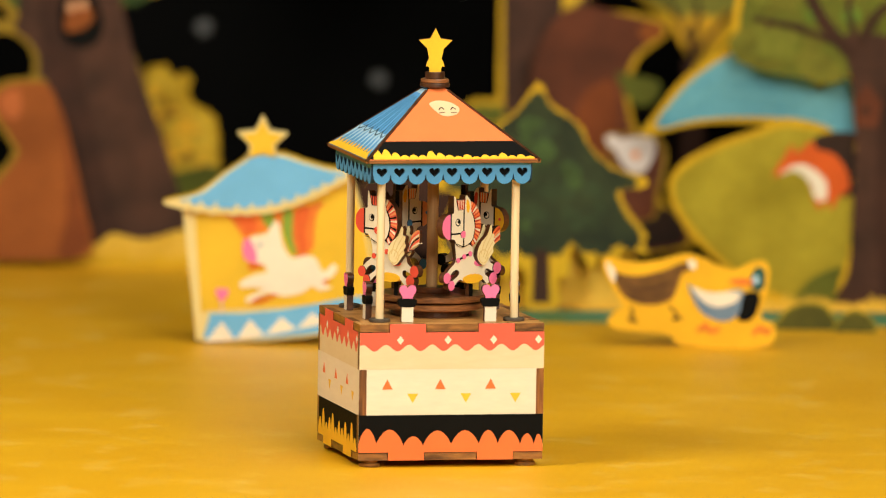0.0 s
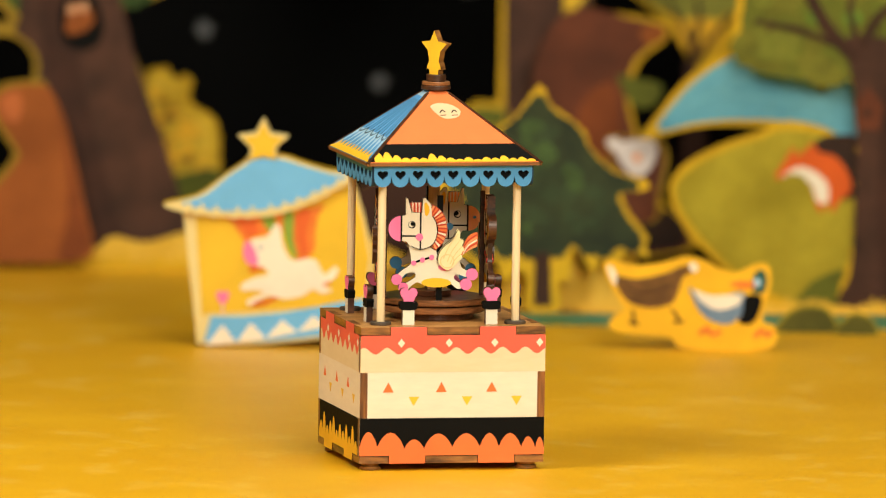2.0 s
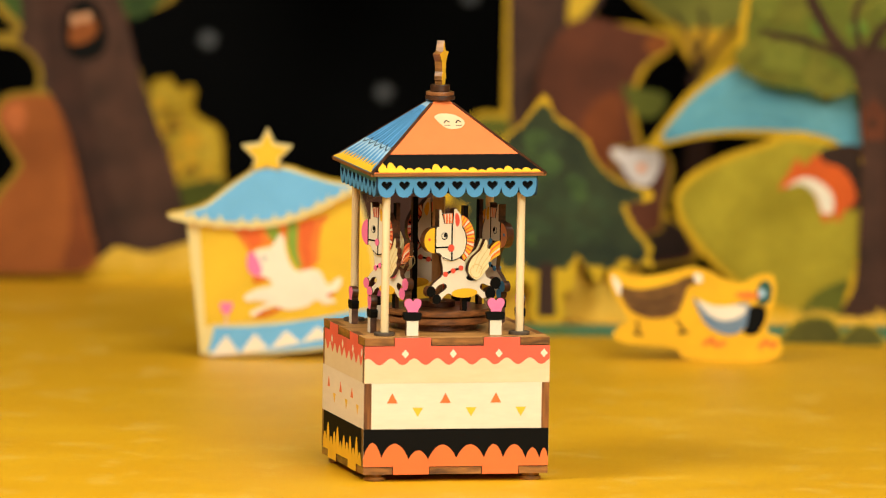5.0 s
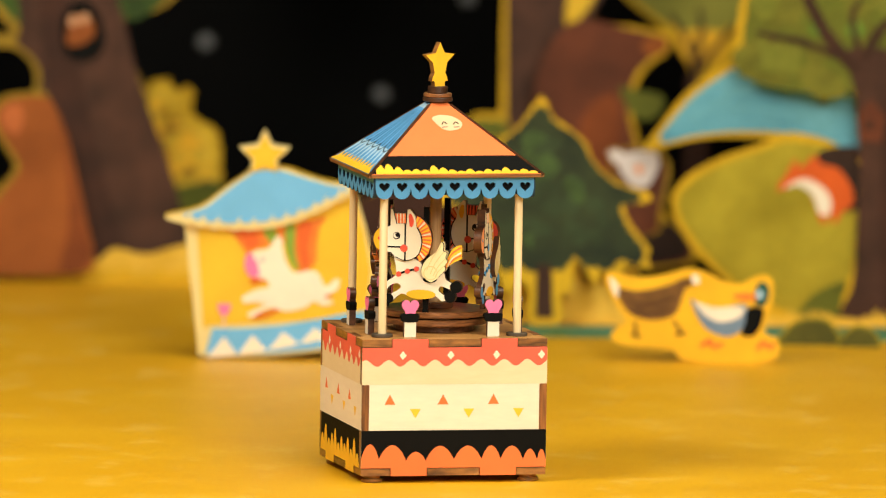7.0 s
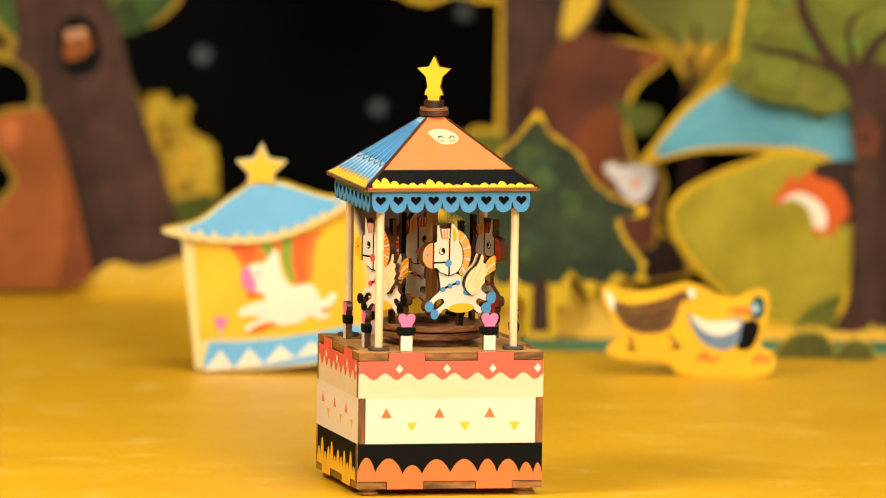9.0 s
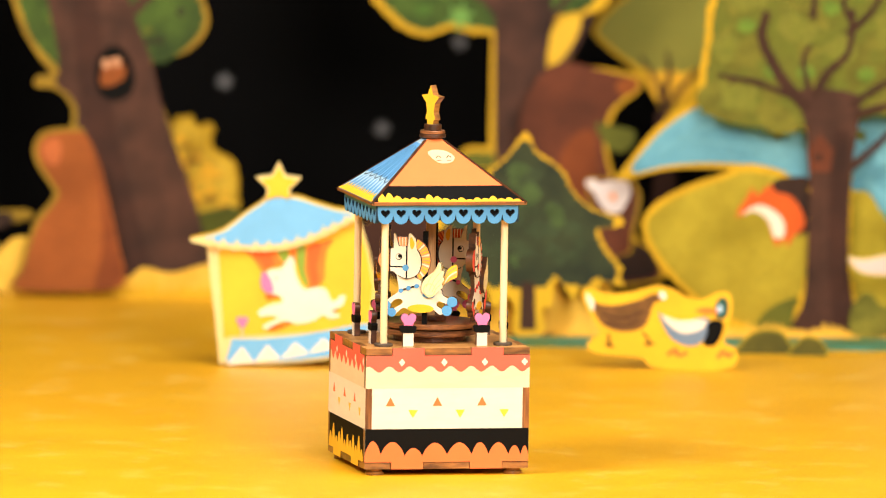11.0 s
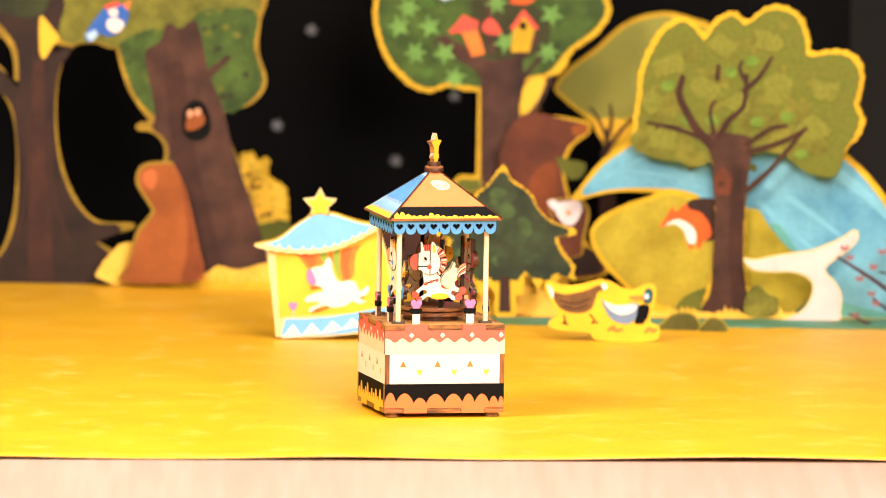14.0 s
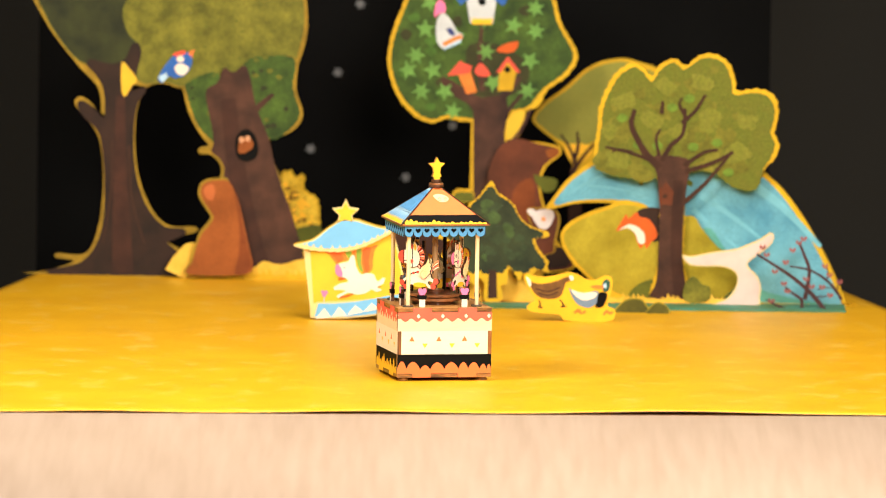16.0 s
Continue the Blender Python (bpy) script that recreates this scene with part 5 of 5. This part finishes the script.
def hill():
    t = cutout("wave_hill_cutout", 0.201, 0.613, "great blue wave cutout arching over the hollow", "hill cutout", turn=-12.0)
    rim = smooth([(-111.7, 70.3), (-105.2, 81.8), (-92.2, 98.2), (-73.5, 111.8), (-54.8, 121.6), (-17.2, 135.5), (30.2, 131.5), (73.2, 106.5), (99.3, 79.4), (122.6, 42.6), (137.4, 13.3), (142.5, 0), (142.7, 0), (4.4, 0), (-46.2, 59), (-48.3, 75.1), (-63.5, 77.7), (-87.2, 76.4)], 4)
    backing(t, rim)
    water = smooth([(-104.2, 75.2), (-96.8, 86.7), (-86.6, 97.3), (-70.6, 108.1), (-52.8, 116.9), (-17.1, 130.8), (28.4, 126.7), (70.5, 102.7), (95.5, 76.4), (117.9, 40.6), (132.6, 12.3), (137.8, 0), (137, 0), (9.1, 0), (-39.5, 59.1), (-44.6, 79), (-63.6, 81.5), (-87.2, 79.3)], 4)
    layer("water", t, inset(water, -0.8), 1, WATER, "brushed blue water")
    layer("teal_water", t, smooth([(22, 60.1), (41.2, 41.3), (65.4, 13.2), (98.7, 4.2), (134.8, 0), (135.1, 0), (18.6, 0), (-5.8, 21.6)], 4), 1.3, TEAL)
    for pts, w in (([(-92, 84.9), (-63.9, 100.6), (-40.2, 96.2)], 3), ([(-77.9, 91.8), (-49.5, 89.4), (-30.5, 84.9)], 2), ([(17.9, 87.1), (43.0, 71.6), (69.6, 52.8)], 6), ([(59.2, 98.7), (85.8, 80.9), (119.9, 47.9)], 9),
                   ([(11.9, 75.0), (28.9, 60.8), (53.1, 42.0)], 5), ([(-73.4, 103.3), (-54.6, 108.3), (-35.7, 111.5)], 2)):
        layer("water_streak", t, stroke(pts, w, w * 0.4), 1.6, STREAK)
    dapples(t, [(-64.2, 120.5), (-17, 126), (20.9, 121.9), (73.4, 94.2), (64.1, 86.9), (26.1, 93.4), (-16.3, 85.6), (-44.8, 92.3)], 16, 4, (LIME, OLIVE), 1.8, 21)


def green_mound():
    t = cutout("mound_cutout", 0.1517, 0.616, "rounded olive-green hillock cutout under the wave", "hill cutout", turn=-12.0)
    rim = smooth([(-49.1, 48.1), (-43.6, 59.5), (-27.7, 69.3), (-8.9, 76.2), (1.5, 81.2), (19.5, 78.6), (30.7, 71.9), (49.8, 69.3), (62.2, 69.0), (70.0, 58.1), (84.6, 43.0), (102.9, 34.7), (101.8, 18.4), (90.1, 4.7), (79.8, 0), (-12.1, 0), (-22, 12.3), (-41.2, 31.1)], 4)
    backing(t, rim)
    layer("turf", t, smooth([(-46.2, 48.1), (-40.7, 57.7), (-25.7, 66.5), (-7.9, 73.4), (2.5, 77.4), (19.5, 75.7), (31.9, 72.5), (51.0, 69.899999), (63.400000000000006, 69.6), (71.2, 58.7), (85.8, 43.6), (104.10000, 35.300000000000004), (103.0, 19.0), (91.3, 5.3), (81.0, 0), (20.9, 0), (1.8, 3.2), (-20.2, 15.2), (-38.4, 33)], 4), 1, HILL)
    layer("burrow", t, smooth([(14.9, 70), (24.2, 75.8), (36.6, 73.2), (36.9, 51.3), (24.7, 49.2)], 4), 1.3, BARK_DARK)
    layer("dark_shrub", t, smooth([(8.5, 1.4), (15.9, 11), (30, 17), (39.5, 13.3), (39.7, 0), (11.4, 0)], 4), 1.5, MOSS)
    fx = smooth([(-1.9, 55.4), (2.7, 64.1), (6.4, 69.8), (8.3, 66.1), (14.8, 71.9), (17.7, 68.1), (25.3, 66.3), (31.1, 58.8), (32.2, 51.2), (27.6, 47.4), (23.9, 41.6), (21.9, 46.3), (19.1, 41.5), (16.2, 46.2), (14.2, 52.9), (8.4, 58.5)], 3)
    layer("fox", t, fx, 2, FOX, "curled orange fox")
    layer("fox_chest", t, smooth([(0.9, 56.4), (8.4, 61.3), (16, 59.5), (21.8, 53.9), (21.9, 46.3), (17.2, 46.2), (14.2, 53.8), (7.5, 58.4)], 3), 3, PAPER)


def right_tree():
    t = cutout("tree_cutout", 0.1865, 0.602, "broad olive tree cutout with bare dark boughs", "tree cutout", turn=-12.0)
    rim = [(-55, 109.4), (-57.1, 124.5), (-54.6, 141.6), (-53, 160.6), (-42.1, 184.5), (-28.1, 195.1), (-17.7, 192.4), (-10, 185), (-3.5, 194.5), (8.6, 200.4), (18.2, 194.9), (29.3, 203.6), (41.6, 205.2), (53.9, 199.2), (59.9, 184.2), (61.9, 175.7), (77.9, 177.8), (92.1, 173.3), (97.1, 159.2), (93.6, 142.1), (97.6, 132.6), (94, 120.2), (85.7, 111.6), (78.4, 96.3), (60.4, 97.9), (46.1, 108.1), (31.9, 110.7), (20.6, 105.8), (19, 63.1), (19.1, 29.9), (24.8, 1.5), (-7.4, 1), (-2.2, 29.5), (-1, 72.3), (-3.8, 100.7), (-20.9, 102.3), (-37.9, 103.9)]
    backing(t, lumpy(smooth(rim, 4), 1.3, 7.5, 3))
    crown = smooth([(-51.2, 107.5), (-53.3, 123.6), (-50.8, 139.8), (-49.2, 158.8), (-39.2, 180.7), (-27.1, 191.3), (-18.5, 188.6), (-9.9, 180.2), (-1.6, 190.8), (8.7, 196.6), (17.3, 191.1), (30.3, 199.8), (40.7, 201.4), (51.1, 196.4), (56.6, 182.2), (59.1, 171.8), (78, 174), (88.4, 170.4), (93.3, 159.1), (89.8, 142), (93.8, 132.6), (90.2, 121.1), (84.7, 112.5), (78.4, 95.3), (60.4, 96.5), (46.1, 106.7), (31.9, 109.3), (16.9, 104.8), (-16.1, 101), (-37.9, 102), (-55.9, 107.5)], 4)
    layer("crown", t, lumpy(inset(crown, -0.6), 0.8, 7, 5), 1, LIME, "olive painted crown")
    for k, pts in enumerate(([(-58.8, 114), (-49.5, 122.7), (-32.5, 120.2), (-28.5, 109.8), (-38.8, 103), (-52.1, 105.6)], [(16.3, 138.9), (39.7, 146.9), (63.5, 134.9), (73.4, 111.4), (49.9, 106.3), (21.4, 115.3)], [(-49.9, 142.6), (-35.9, 152.3), (-21.6, 143.1), (-30.7, 127.8), (-44.9, 128.5)],
                [(-12.4, 157.4), (1.7, 162.4), (6.8, 143.5), (-7.2, 133.8)], [(-30.4, 109.8), (-16.3, 111.9), (-6.7, 100.6), (-20.8, 97.6)])):
        layer("leaf_clump", t, smooth(pts, 4), 1.2 + 0.04 * k, OLIVE)
    dapples(t, crown, 70, 7.0, (OLIVE, LIME, LIME), 1.4, 17)
    for k, (x, z, r) in enumerate(((-38, 115, 13), (-10, 150, 11), (14, 139, 10), (40, 150, 13), (62, 124, 13), (-32, 164, 12), (72, 150, 12), (32, 182, 11), (2, 178, 10), (-44, 138, 9))):
        lobes = [(x + r * (0.8 + 0.25 * math.sin(2.7 * j + 1.9 * k)) * math.cos(0.785 * j), z + 0.8 * r * (0.8 + 0.25 * math.cos(1.7 * j + k)) * math.sin(0.785 * j)) for j in range(8)]
        layer("leaf_clump", t, lumpy(smooth(lobes, 4), 1.2, 5.0, k), 2.9 + 0.05 * k, CLUMP, "paler rounded leaf clump")
    for k, (x, z) in enumerate(((-20, 128), (-34, 150), (8, 160), (26, 128), (46, 132), (-4, 128), (56, 108), (22, 168))):
        layer("green_spot", t, lumpy(circle(x, z, 4.5, 12, 3.4), 0.8, 3.0, k), 3.5 + 0.03 * k, SPOT)
    trunk = smooth([(-6.9, 1.9), (-2.4, 15.3), (-1, 43.8), (-0.5, 72.3), (-2.9, 100.7), (-6.9, 115.8), (-2.3, 119.7), (19.5, 118.1), (22.4, 110.6), (19.1, 82.1), (17.8, 48.8), (19.2, 20.4), (24.3, 2.4)], 4)
    layer("trunk", t, inset(trunk, -0.6), 4.0, BARK, "brown trunk with a bird house")
    for k, (pts, w) in enumerate((([(-2.1, 110.2), (-13.6, 121.4), (-21.4, 133.6), (-26.3, 144.9), (-23.7, 157.3)], 7), ([(-17.5, 128), (-25.3, 140.2), (-28.2, 147.7)], 3), ([(-6.9, 114.9), (-25.9, 121.2), (-47.7, 125.6)], 3.4), ([(-0.3, 115), (7, 128.4), (17.2, 139), (18.7, 159.8)], 5),
                   ([(16.1, 147.5), (27.3, 158.1), (35.5, 171.5)], 4), ([(-2.3, 119.7), (-5.4, 133.9), (-1.7, 141.5)], 3.4), ([(18.6, 112.4), (35.4, 124.1), (46.7, 126.1)], 4), ([(19.6, 107.7), (43.1, 115.7), (59.9, 125.4)], 4.6),
                   ([(19.1, 82.1), (36.8, 98.5), (58.1, 124.4)], 4.4), ([(-1, 154.8), (-0.2, 165.2)], 4), ([(-25, 122.2), (-37.3, 123.9), (-42, 121)], 2.4), ([(18.9, 153.2), (14, 162.6), (15.8, 168.3)], 3))):
        layer("bough", t, stroke(pts, w * 0.9, w * 0.5), 4.2 + 0.04 * k, TWIG)
    layer("bird_house", t, [(-1.6, 79.8), (-2.7, 91.2), (3.8, 98), (10.5, 90.5), (8.8, 79.1)], 4.8, HIDE, "small brown bird house")
    hx, hz = 3, 86.6
    layer("house_hole", t, circle(hx, hz, 2.0, 12), 5.1, TWIG)
    layer("bark_shade", t, stroke([(14, 100), (13, 60), (14, 30), (18, 4)], 8, 11), 4.1, BARK_MID)
    g = cutout("meadow_cutout", 0.185, 0.582, "ochre grass strip cutout along the water", "grass cutout")
    backing(g, [(x, z) for x, z in grassy(-60, 62, 2.5, 8, 30, 31)], "ochre grass", 2, (GRASS, BORDER))
    layer("bud_leaves", g, smooth([(21.5, 1.4), (21.2, 15.6), (28.6, 22.4), (35.4, 15.9), (42, 13.1), (40.3, 1.7)], 3), 1, OLIVE, "", 2)


def whale():
    t = cutout("whale_tail_cutout", 0.245, 0.565, "pale pink whale tail cutout rising from the water", "animal cutout")
    rim = smooth([(-41.3, 41.6), (-33.7, 40.7), (-17.2, 44.3), (1.8, 47.0), (11.2, 50.5), (23.0, 55.9), (30.0, 60.8), (33.8, 59.0), (32.0, 52.3), (23.6, 44.5), (14.3, 37.7), (12.9, 32.9), (20.2, 25.4), (23.7, 17.3), (22.9, 7.7), (19.8, 0), (-16.3, 0), (-4.6, 5.9), (2.4, 14.6), (4.1, 24.1), (-0.3, 29.8), (-9.8, 32.5), (-21.7, 32.3), (-33.6, 33.1), (-39.4, 36.8)], 3)
    backing(t, rim, "cream-rimmed board", 3.0, (BOOTH_W, BORDER))
    layer("skin", t, inset(rim, 1.0), 1, BLUSH)


def red_twigs():
    t = cutout("twig_cutout", 0.287, 0.545, "dark red budding twig cutout by the water", "twig cutout")
    board("stem", stroke([(34.0, 0), (21.3, 14.8), (6.4, 27.0), (-8.0, 36.3), (-22.4, 45.1)], 4, 1.6), -1.2, 1.2, ROSE, t)
    for k, (pts, w) in enumerate((([(17.6, 8.1), (21.0, 31.0), (16.0, 46.2), (12.0, 55.6)], 3.6), ([(48.0, 8.6), (38.2, 21.7), (22.9, 32.0), (4.8, 35.5)], 2.6), ([(15.0, 0), (14.8, 8.0), (7.6, 13.2), (1.3, 18.3)], 3.0), ([(2.2, 0), (-6.9, 3.9), (-14.6, 7.6)], 2.2), ([(35.3, 25.0), (36.7, 30.3), (35.1, 35.0)], 1.4), ([(44.0, 17.1), (45.8, 23.8)], 1.4), ([(28.0, 10.6), (35.1, 11.2), (40.3, 13.2)], 1.2), ([(27.9, 16.8), (35.0, 18.4), (40.2, 18.0)], 1.2))):
        board("twig", stroke(pts, w, w * 0.5), -1.0 + 0.05 * k, 1.0 - 0.05 * k, ROSE, t)
    for x, z in [(15.8, 58.1), (12.0, 54.7), (6.9, 48.4), (1.4, 38.3), (-17.7, 50.4), (-14.3, 44.3), (33.7, 35.5), (37.6, 28.4), (45.8, 22.8), (31.7, 18.3), (38.4, 11.7), (0.4, 20.7), (3.3, 14.5), (-9.8, 6.2), (-7.4, 30.6), (18.3, 24.8), (23.1, 18.6)]:
        for k in (-1, 1):
            board("bud", smooth([(x, z - 1.6), (x + k * 2.6, z + 0.4), (x + k * 1.6, z + 2.6), (x + k * 0.3, z + 0.6)], 3), -1.3 + 0.05 * k, 1.3, ROSEBUD, t)


def shrubs():
    for k, pts in enumerate(([(-31, 0), (-29.3, 5.5), (-21.8, 11.2), (-10.6, 11.4), (-4.8, 4.9), (-2.8, 0)], [(-5.6, 0), (-3.9, 4.9), (2.6, 9.7), (10.1, 7), (12.2, 0)])):
        t = cutout("shrub_cutout", 0.18, 0.50 - 0.006 * k, "small round olive shrub cutout on the paper", "bush cutout", "shrubs by the water")
        loop = smooth(pts, 4)
        backing(t, loop, "olive-rimmed board", 2.0, (HILL, MOSS))
        cx = sum(p[0] for p in loop) / len(loop)
        layer("leaves", t, [(cx + (x - cx) * 0.92, max(0.3, z * 0.92)) for x, z in loop], 1, SHRUB, "", 2.0)


def ducks():
    t = cutout("duck_pair_cutout", 0.115, 0.425, "cutout of a brown duck and a green-headed drake", "animal cutout")
    rim = smooth([(-42.2, 35), (-40.4, 38.3), (-36.6, 37.9), (-29.9, 36.1), (-20.3, 36.7), (-11.8, 38.8), (-5.2, 40.3), (2.5, 38.1), (8.3, 34.8), (15.5, 34), (22.5, 37.4), (27.8, 37.5), (29.8, 33.7), (29.4, 26.5), (26.7, 16.9), (26.8, 12.6), (31.6, 10.7), (32.6, 5), (28, 0.6), (8.9, 0), (-8.8, 1), (-12.7, 5.2), (-27, 6.4), (-36.5, 7.7), (-39.5, 11), (-36.7, 14.4), (-32.9, 17.4), (-37.8, 25.4)], 4)
    backing(t, rim, "yellow-rimmed board", 3.0, (BRIGHT, BRIGHT))
    layer("duck_body", t, smooth([(-39.9, 34.5), (-35.5, 31.7), (-27.4, 30.4), (-15.5, 33), (-8.9, 36), (-3.2, 36.5), (-2.7, 34.1), (-7.9, 31.7), (-9.7, 25.9), (-12.9, 20.1), (-22.4, 18), (-31.5, 20.8), (-36.4, 27.4)], 4), 1, DUCK, "brown duck")
    for y in (556, 570):
        a, b = ([(-32.6, 26.5), (-22.5, 24.2), (-12.6, 27.8)], [(-30.6, 23.2), (-22.5, 20.9), (-14.4, 23.9)])[y == 570], 1.0
        layer("wing_line", t, stroke(a, b), 1.4, TWIG)
    layer("duck_tail", t, smooth([(-40.4, 36.4), (-36.5, 32.7), (-36.9, 27.4), (-39.3, 31.2)], 3), 1.4, PAPER)
    layer("duck_cheek", t, smooth([(-5.6, 37), (-2.7, 37.5), (-1.7, 34.6), (-4.1, 33.6)], 3), 1.4, PAPER)
    for pts in ([(-29.5, 16.9), (-28.5, 12.6), (-30.4, 11.7), (-26.6, 10.8)], [(-12.9, 17.7), (-9.5, 13.4), (-11.8, 12), (-7.5, 12.5)]):
        layer("leg", t, stroke(pts, 1.0), 1.2, TWIG)
    layer("drake_breast", t, smooth([(-5.4, 27.4), (-1.1, 24.6), (8.5, 23.8), (17, 25.4), (19.5, 21.6), (17.2, 15.3), (11.1, 11.4), (2.9, 13.6), (-1.9, 18.8)], 4), 1, SLATE)
    layer("drake_belly", t, smooth([(-3.5, 26), (4.2, 23.7), (13.2, 24.3), (17.5, 23.4), (15.2, 19.6), (7.6, 17.5), (0.9, 20.3)], 4), 1.3, PAPER)
    layer("drake_neck", t, smooth([(18.5, 22.5), (21.3, 24.5), (25.7, 23.1), (24.8, 16.8), (21.6, 12), (16.3, 12.4), (17.7, 17.2)], 4), 1.5, BLACK)
    layer("drake_head", t, smooth([(22.6, 33.1), (25.4, 35.1), (27.9, 32.2), (27, 26), (23.2, 25), (21.3, 28.3)], 4), 1.6, DRAKE)
    layer("drake_cheek", t, smooth([(22.7, 31.2), (25, 31.2), (25.1, 27.9), (22.7, 28.3)], 3), 1.9, SKY)
    layer("bill", t, smooth([(12.2, 29.1), (17.4, 30.2), (22.7, 29.3), (22.2, 27.4), (15.6, 27.2)], 3), 1.8, RAINBOW)
    for pts in ([(-0.8, 6.9), (3, 9.8), (4.5, 6.9), (8.7, 8.4)], [(23.1, 5.8), (25.9, 9.2), (28.3, 6.8), (30.7, 8.8)]):
        layer("webbed_foot", t, stroke(pts, 2.0), 1.2, RAINBOW)


def pond():
    bm, n = bmesh.new(), 40
    rng = random.Random(12)
    front, back_row = [], []
    for k in range(n + 1):
        x = -0.03 + 0.368 * k / n
        front.append((x, 0.512 + rng.uniform(-0.002, 0.002) + 0.012 * (k / n)))
        back_row.append((x, 0.548 + 0.03 * (k / n)))
    a, b = ([bm.verts.new((x, y, 0.0012)) for x, y in row] for row in (front, back_row))
    for k in range(n):
        bm.faces.new((a[k], a[k + 1], b[k + 1], b[k]))
    ob = part("water", bm, paint("pond_green", rgb(92, 128, 70), 0.2, 30, second=rgb(70, 140, 124)))
    thick = ob.modifiers.new("thickness", "SOLIDIFY")
    thick.thickness, thick.offset = 0.001, -1
    tagged(ob, "narrow strip of green-blue water paper", "water", kind="structure")


big_oak()
owl_tree()
bear_left()
yellow_bush()
grass_left()
booth()
middle_tree()
bear_right()
back_tree()
pine()
sheep()
hill()
green_mound()
right_tree()
whale()
red_twigs()
shrubs()
ducks()
pond()

# ---- what moves ----
def motions():
    """The turntable, its horses and the star go round together; a horse's turn is nought when it is nearest the camera."""
    times = [0.5 * k for k in range(33)]
    walk(TURNTABLE, [(t, pose(0, 0, 0, 0, 0, -TURN * t)) for t in times])
    walk(FINIAL, [(t, pose(0, 0, 0, 0, 0, -BOX_YAW + 2 - TURN * t)) for t in times])
    for k, ob in enumerate(HORSES):
        walk(ob, [(t, pose(0, 0, 0, 0, 0, -BOX_YAW + 90 * k - (0, 0, 1, 4)[k] - TURN * (t - 2.26))) for t in times])


motions()
